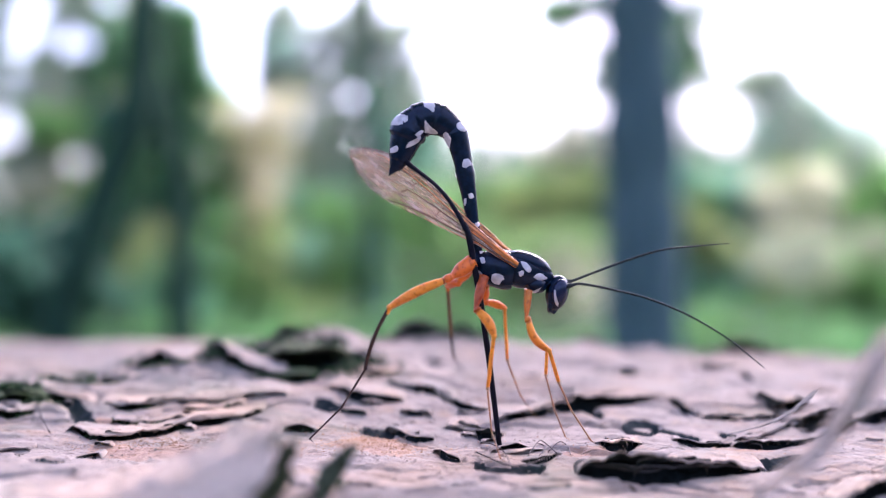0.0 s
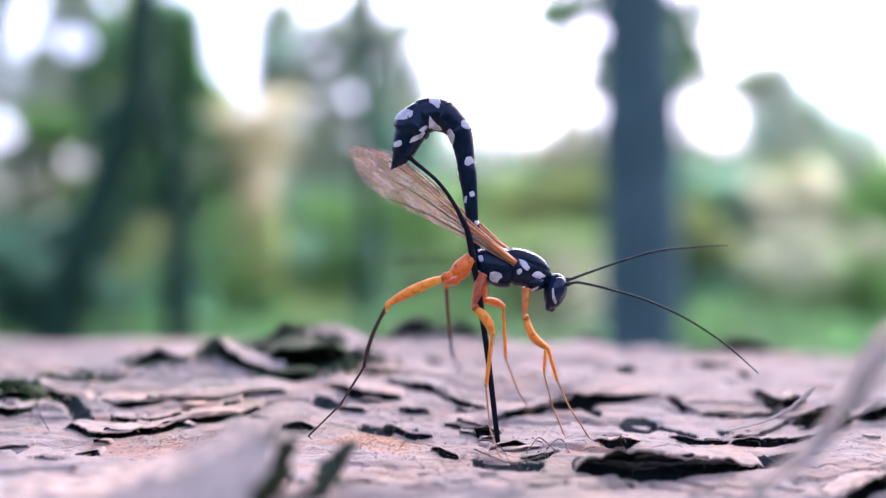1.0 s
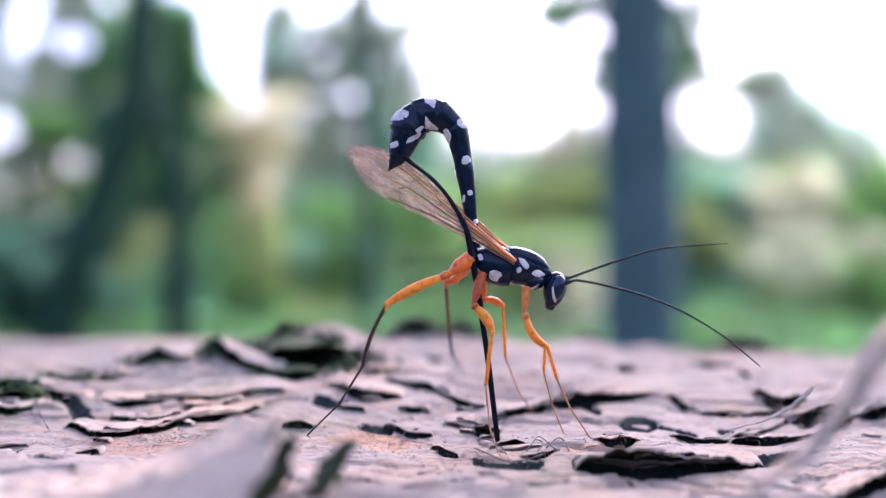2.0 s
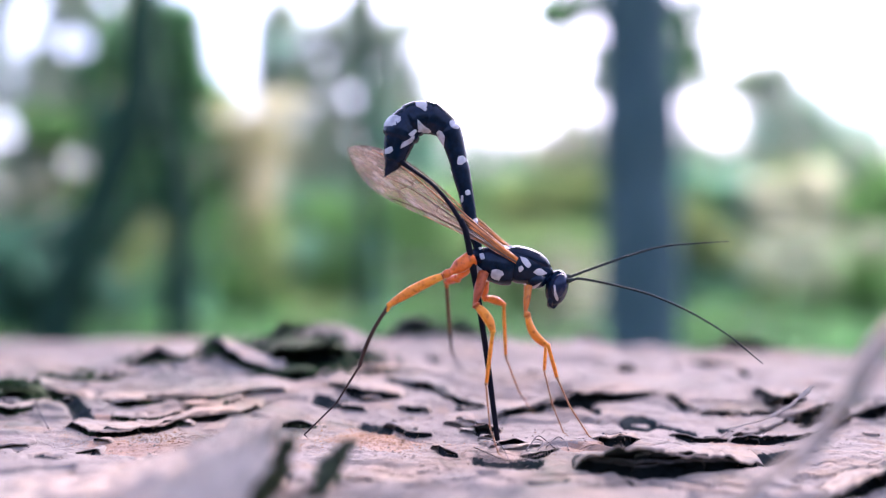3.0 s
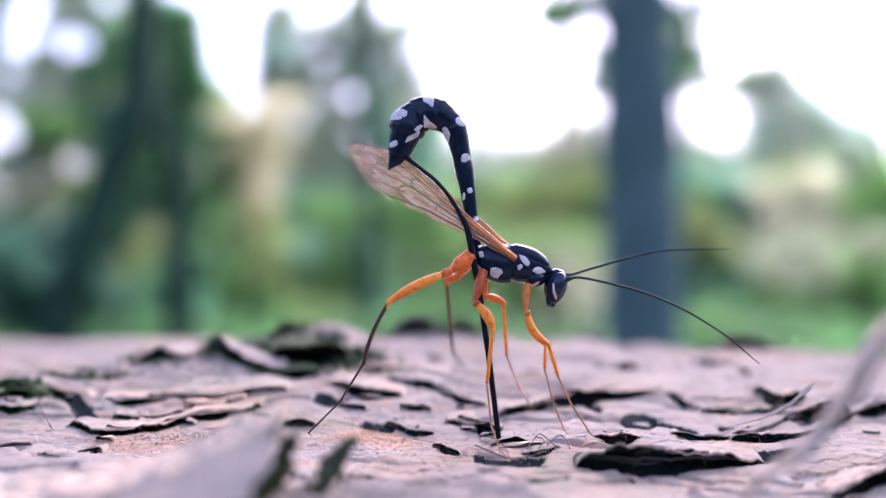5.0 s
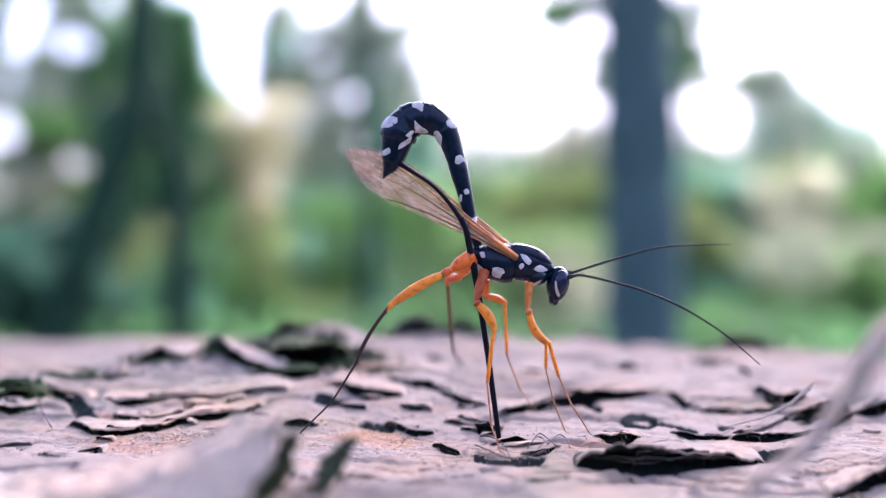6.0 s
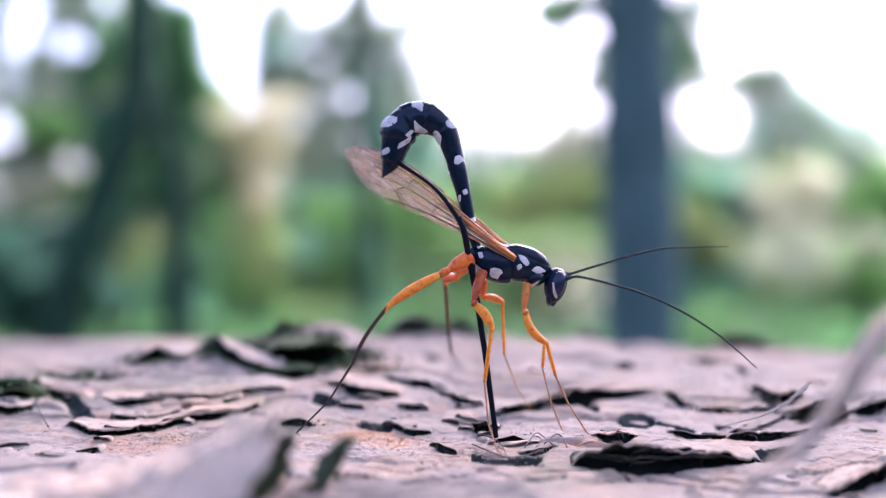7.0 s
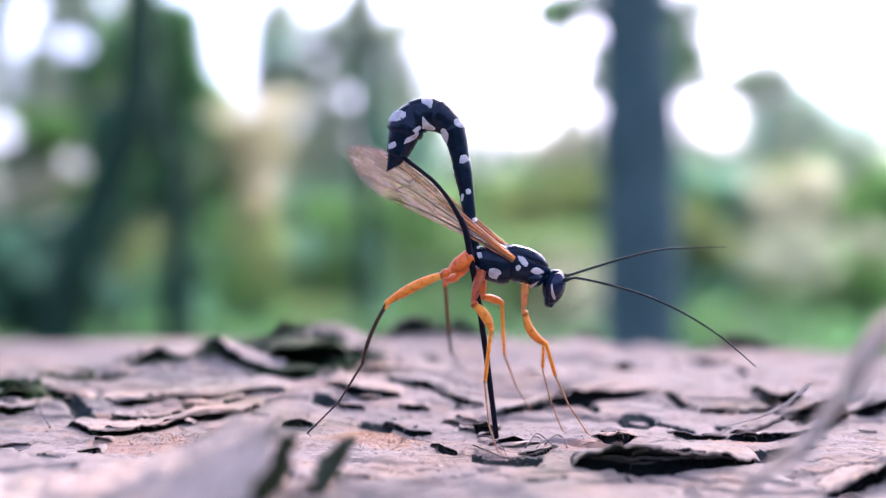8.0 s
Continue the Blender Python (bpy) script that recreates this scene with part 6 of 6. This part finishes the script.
def leg(name, joints, radii, mats, label, bow=(0, 0.12), shin=(0, 0)):
    """joints: hip, trochanter, knee, ankle, mid foot, foot tip (mm)."""
    h, tr, kn, an, mf, ft = joints
    r = radii

    def seg(p, q, ra, rm, rb, n=14):
        p, q = np.array(p), np.array(q)
        return mm_tube([(tuple(p), ra), (tuple(p * 0.75 + q * 0.25), (ra + rm) / 2), (tuple(p * 0.4 + q * 0.6), rm), (tuple(p * 0.08 + q * 0.92), rb), (tuple(q), rb * 0.85)], n, 12)

    def many(name, pieces, parent, pivot):
        """One mesh of several pieces (verts and faces, material)."""
        ob = part(name, joined(*[p for p, _ in pieces]), pieces[0][1], parent, "", pivot)
        index = []
        for n, (p, m) in enumerate(pieces):
            if n:
                ob.data.materials.append(m)
            index += [n] * len(p[1])
        ob.data.polygons.foreach_set("material_index", index)
        return ob

    def between(p, q, f):
        return tuple(a + (b - a) * f for a, b in zip(p, q))

    def bent(p, q, ra, rm, rb, sag=(0, 0), n=18):
        """A bowed segment, thickest a little past its middle."""
        rows = []
        for f, r in ((0, ra), (0.12, (ra + rm) * 0.5), (0.35, rm * 0.95), (0.6, rm), (0.82, (rm + rb) * 0.5), (0.95, rb), (1, rb * 0.8)):
            x, y, z = between(p, q, f)
            k = 4 * f * (1 - f)
            rows.append(((x + sag[0] * k, y, z + sag[1] * k), r))
        return mm_tube(rows, n, 12)

    coxa = part("leg", seg(h, tr, r[0] * 0.95, r[0] * 0.84, r[0] * 0.44), mats[0], wasp, label, h)
    t1, t2 = between(tr, kn, 0.13), between(tr, kn, 0.16)
    femur = many("femur", [
        (bent(t1, kn, r[1] * 0.6, r[1], r[1] * 0.62, bow), mats[1]),
        (joined(ball(tr, (r[0] * 0.42,) * 3, 0, 12, 8), mm_tube([(tr, r[0] * 0.42), (between(tr, kn, 0.07), r[1] * 0.9), (t1, r[1] * 0.62)], 8, 12)), mats[0]),
        (mm_tube([(between(tr, kn, 0.125), r[1] * 0.50), (between(tr, kn, 0.14), r[1] * 0.70), (t2, r[1] * 0.66)], 6, 12), mats[4] if len(mats) > 4 else mats[0]),
    ], coxa, tr)
    tibia = many("tibia", [
        (bent(kn, an, r[2] * 0.85, r[2] * 0.92, r[2] * 0.80, shin), mats[2]),
        (ball(kn, (r[1] * 0.6,) * 3, 0, 12, 8), mats[1]),
        (mm_tube([(between(kn, an, 0.0), r[2] * 0.95), (between(kn, an, 0.05), r[2] * 0.98), (between(kn, an, 0.10), r[2] * 0.80)], 6, 12), mats[1]),
        (mm_tube([(between(kn, an, 0.95), r[2] * 0.82), (between(kn, an, 0.985), r[2] * 0.95), (an, r[2] * 0.7)], 6, 12), mats[3]),
    ], coxa, kn)
    k1 = np.array(an) * 0.5 + np.array(mf) * 0.5
    foot_piece = joined(
        seg(an, tuple(k1), r[3], r[3] * 0.85, r[3] * 0.9, 8), seg(tuple(k1), mf, r[3] * 0.8, r[3] * 0.75, r[3] * 0.85, 8), seg(mf, ft, r[3] * 0.75, r[3] * 0.65, r[3] * 0.7, 8),
        mm_tube([(ft, r[3] * 0.6), ((ft[0] + 0.25, ft[1] - 0.25, ft[2] - 0.12), r[3] * 0.3), ((ft[0] + 0.45, ft[1] - 0.4, ft[2] - 0.3), 0.02)], 6, 6))
    tarsus = part("tarsus", foot_piece, mats[3], coxa, "", an)
    LEGS.append(((coxa, femur, tibia, tarsus), [h, tr, kn, an, ft], name))


leg("hind", [(-2.76, -1.20, 18.12), (-4.78, -2.20, 16.71), (-10.71, -4.00, 13.87), (-13.27, -2.00, 7.60), (-15.86, 0.20, 3.47), (-19.13, 0.75, 0.22)], (0.86, 0.50, 0.22, 0.13), (ORANGE, AMBER, DARKLEG, DARKLEG, RUST), "orange hind leg with dark shin and foot", (0, 0.22), (-0.3, 0.14))
leg("hind", [(-2.79, 1.20, 17.74), (-4.02, 2.40, 15.96), (-5.17, 5.00, 15.49), (-4.71, 9.50, 9.34), (-4.40, 13.50, 6.77), (-2.92, 30.50, 2.45)], (0.68, 0.5, 0.24, 0.16), (ORANGE, ORANGE, BROWNLEG, DARKLEG), "orange hind leg with dark shin and foot")
leg("middle", [(-1.64, -1.20, 16.67), (-2.48, -2.60, 13.71), (-0.78, -3.40, 11.11), (-1.37, -3.20, 5.88), (-0.96, -2.80, 1.72), (-0.19, -4.25, -0.47)], (0.58, 0.50, 0.22, 0.11), (RUST, AMBER, AMBER, PALE), "amber middle leg with rusty hip", (0.2, 0.16))
leg("middle", [(-1.53, 1.00, 15.74), (-1.36, 2.20, 14.00), (0.79, 3.60, 13.19), (1.16, 4.60, 7.50), (2.64, 5.60, 3.73), (4.49, 10.25, 0.83)], (0.6, 0.43, 0.20, 0.10), (ORANGE, AMBER, AMBER, PALE), "amber middle leg")
leg("fore", [(2.83, -1.00, 15.27), (2.45, -2.00, 12.73), (4.66, -2.40, 9.58), (5.71, -1.60, 6.26), (7.11, -0.80, 3.33), (9.35, 1.00, -0.01)], (0.40, 0.42, 0.22, 0.11), (TAWNY, AMBER, AMBER, PALE), "amber fore leg", (-0.42, -0.22))
leg("fore", [(2.93, 1.00, 15.33), (2.87, 1.50, 12.54), (4.99, 1.80, 9.05), (4.84, 1.60, 6.48), (5.68, 1.40, 3.06), (6.92, 2.00, 0.09)], (0.40, 0.38, 0.20, 0.10), (TAWNY, AMBER, AMBER, PALE), "amber fore leg", (-0.42, -0.22))

BODY_KEYS = [
    # seconds, thorax shift x and z (mm), its pitch, abdomen rock, near antenna, far antenna (degrees)
    (0.0, 0.0, 0.0, 0.0, 0.0, 0.0, 0.0), (0.5, 0.0, -0.03, 0.0, -1.55, -1.8, -1.3), (1.0, -0.04, -0.06, 0.0, -2.8, -2.2, -1.2), (1.5, -0.12, -0.07, 0.05, -2.8, -1.0, -1.4),
    (3.0, 0.17, 0.02, 0.67, 2.3, -1.1, -1.7), (3.5, 0.12, 0.0, 0.6, 1.4, -1.4, -2.2), (4.0, 0.08, 0.03, 0.1, 0.0, -0.8, -1.0), (4.5, -0.05, 0.04, 0.0, -1.2, -0.6, -3.7),
    (6.0, 0.13, 0.04, 2.2, 2.3, -4.5, -5.6), (6.5, 0.24, 0.0, 2.8, 3.1, -3.8, -9.0), (7.0, 0.22, -0.06, 1.4, 2.4, -4.3, -5.2), (7.5, 0.11, 0.02, 0.6, 0.2, -3.3, -4.5), (8.0, 0.05, 0.0, 0.5, -0.8, -2.6, -3.9),
]


def turn_about(pivot, deg):
    """A turn in the side plane about a point in mm; positive leans the upper end back, away from the head."""
    m = Matrix.Translation(Vector(pivot) * MM)
    return m @ Matrix.Rotation(radians(-deg), 4, "Y") @ m.inverted()


def aim(p0, q0, p1, q1):
    """The rigid move that takes p0 to p1 and the way p0-q0 to p1-q1 (mm)."""
    r = (Vector(q0) - Vector(p0)).rotation_difference(Vector(q1) - Vector(p1)).to_matrix().to_4x4()
    return Matrix.Translation(Vector(p1) * MM) @ r @ Matrix.Translation(-Vector(p0) * MM)


def settle(joints, hip, foot):
    """The joints of a leg for a moved hip and foot, its lengths kept."""
    rest = [Vector(j) for j in joints]
    ln = [(b - a).length for a, b in zip(rest, rest[1:])]
    p = [j + (hip - rest[0]) * (1 - k / (len(rest) - 1)) + (foot - rest[-1]) * (k / (len(rest) - 1)) for k, j in enumerate(rest)]
    for _ in range(40):
        p[-1] = foot.copy()
        for k in range(len(p) - 2, -1, -1):
            p[k] = p[k + 1] + (p[k] - p[k + 1]).normalized() * ln[k]
        p[0] = hip.copy()
        for k in range(1, len(p)):
            p[k] = p[k - 1] + (p[k] - p[k - 1]).normalized() * ln[k - 1]
    return p


# slips of the hind foot on the bark (leg, seconds)
FOOT_SLIDE = {(0, 3.0): (-0.4, 0, 0), (0, 3.5): (-0.15, 0, 0), (0, 6.0): (-1.0, 0, 0), (0, 6.5): (-1.3, 0, 0), (0, 7.0): (-1.1, 0, 0), (0, 7.5): (-0.4, 0, 0), (0, 8.0): (-0.1, 0, 0)}


def motions():
    rows = {}

    def key(ob, t, m):
        rows.setdefault(ob.name, (ob, []))[1].append((t, m))

    for t, sx, sz, pitch, rock, an, af in BODY_KEYS:
        body_m = Matrix.Translation(Vector((sx, 0, sz)) * MM) @ turn_about(THX, pitch)
        inv = body_m.inverted()
        key(wasp, t, body_m)
        abd_m = body_m @ turn_about(ABD, rock)
        at = lambda m, ob: inv @ m @ Matrix.Translation(REST[ob.name])
        key(abdomen, t, at(abd_m, abdomen))
        # the shaft stays in its hole and leans with the bend of the sheath
        tip = Vector((0.00, 0.00, -0.23))
        tip_m = (abd_m @ (Vector((-9.49, -0.30, 28.25)) * MM)) / MM
        top0 = Vector(OVI_TOP)
        top = top0 + (tip_m - Vector((-9.49, -0.30, 28.25))) * 0.22
        key(ovipositor, t, at(aim(tip, top0, tip, top), ovipositor))
        key(sheath, t, at(aim(top0, (-9.49, -0.30, 28.25), top, tip_m), sheath))
        key(ant_near, t, at(body_m @ turn_about(ANT_NEAR, an), ant_near))
        key(ant_far, t, at(body_m @ turn_about(ANT_FAR, af), ant_far))
        for k, (pieces, joints, name) in enumerate(LEGS):
            hip = (body_m @ (Vector(joints[0]) * MM)) / MM
            slide = FOOT_SLIDE.get((k, t), (0, 0, 0))
            p = settle(joints, hip, Vector(joints[-1]) + Vector(slide))
            worlds = [aim(joints[i], joints[i + 1], p[i], p[i + 1]) @ Matrix.Translation(REST[pieces[i].name]) for i in range(4)]
            key(pieces[0], t, inv @ worlds[0])
            for i in (1, 2, 3):
                key(pieces[i], t, worlds[0].inverted() @ worlds[i])
    for ob, r in rows.values():
        walk(ob, r)


motions()
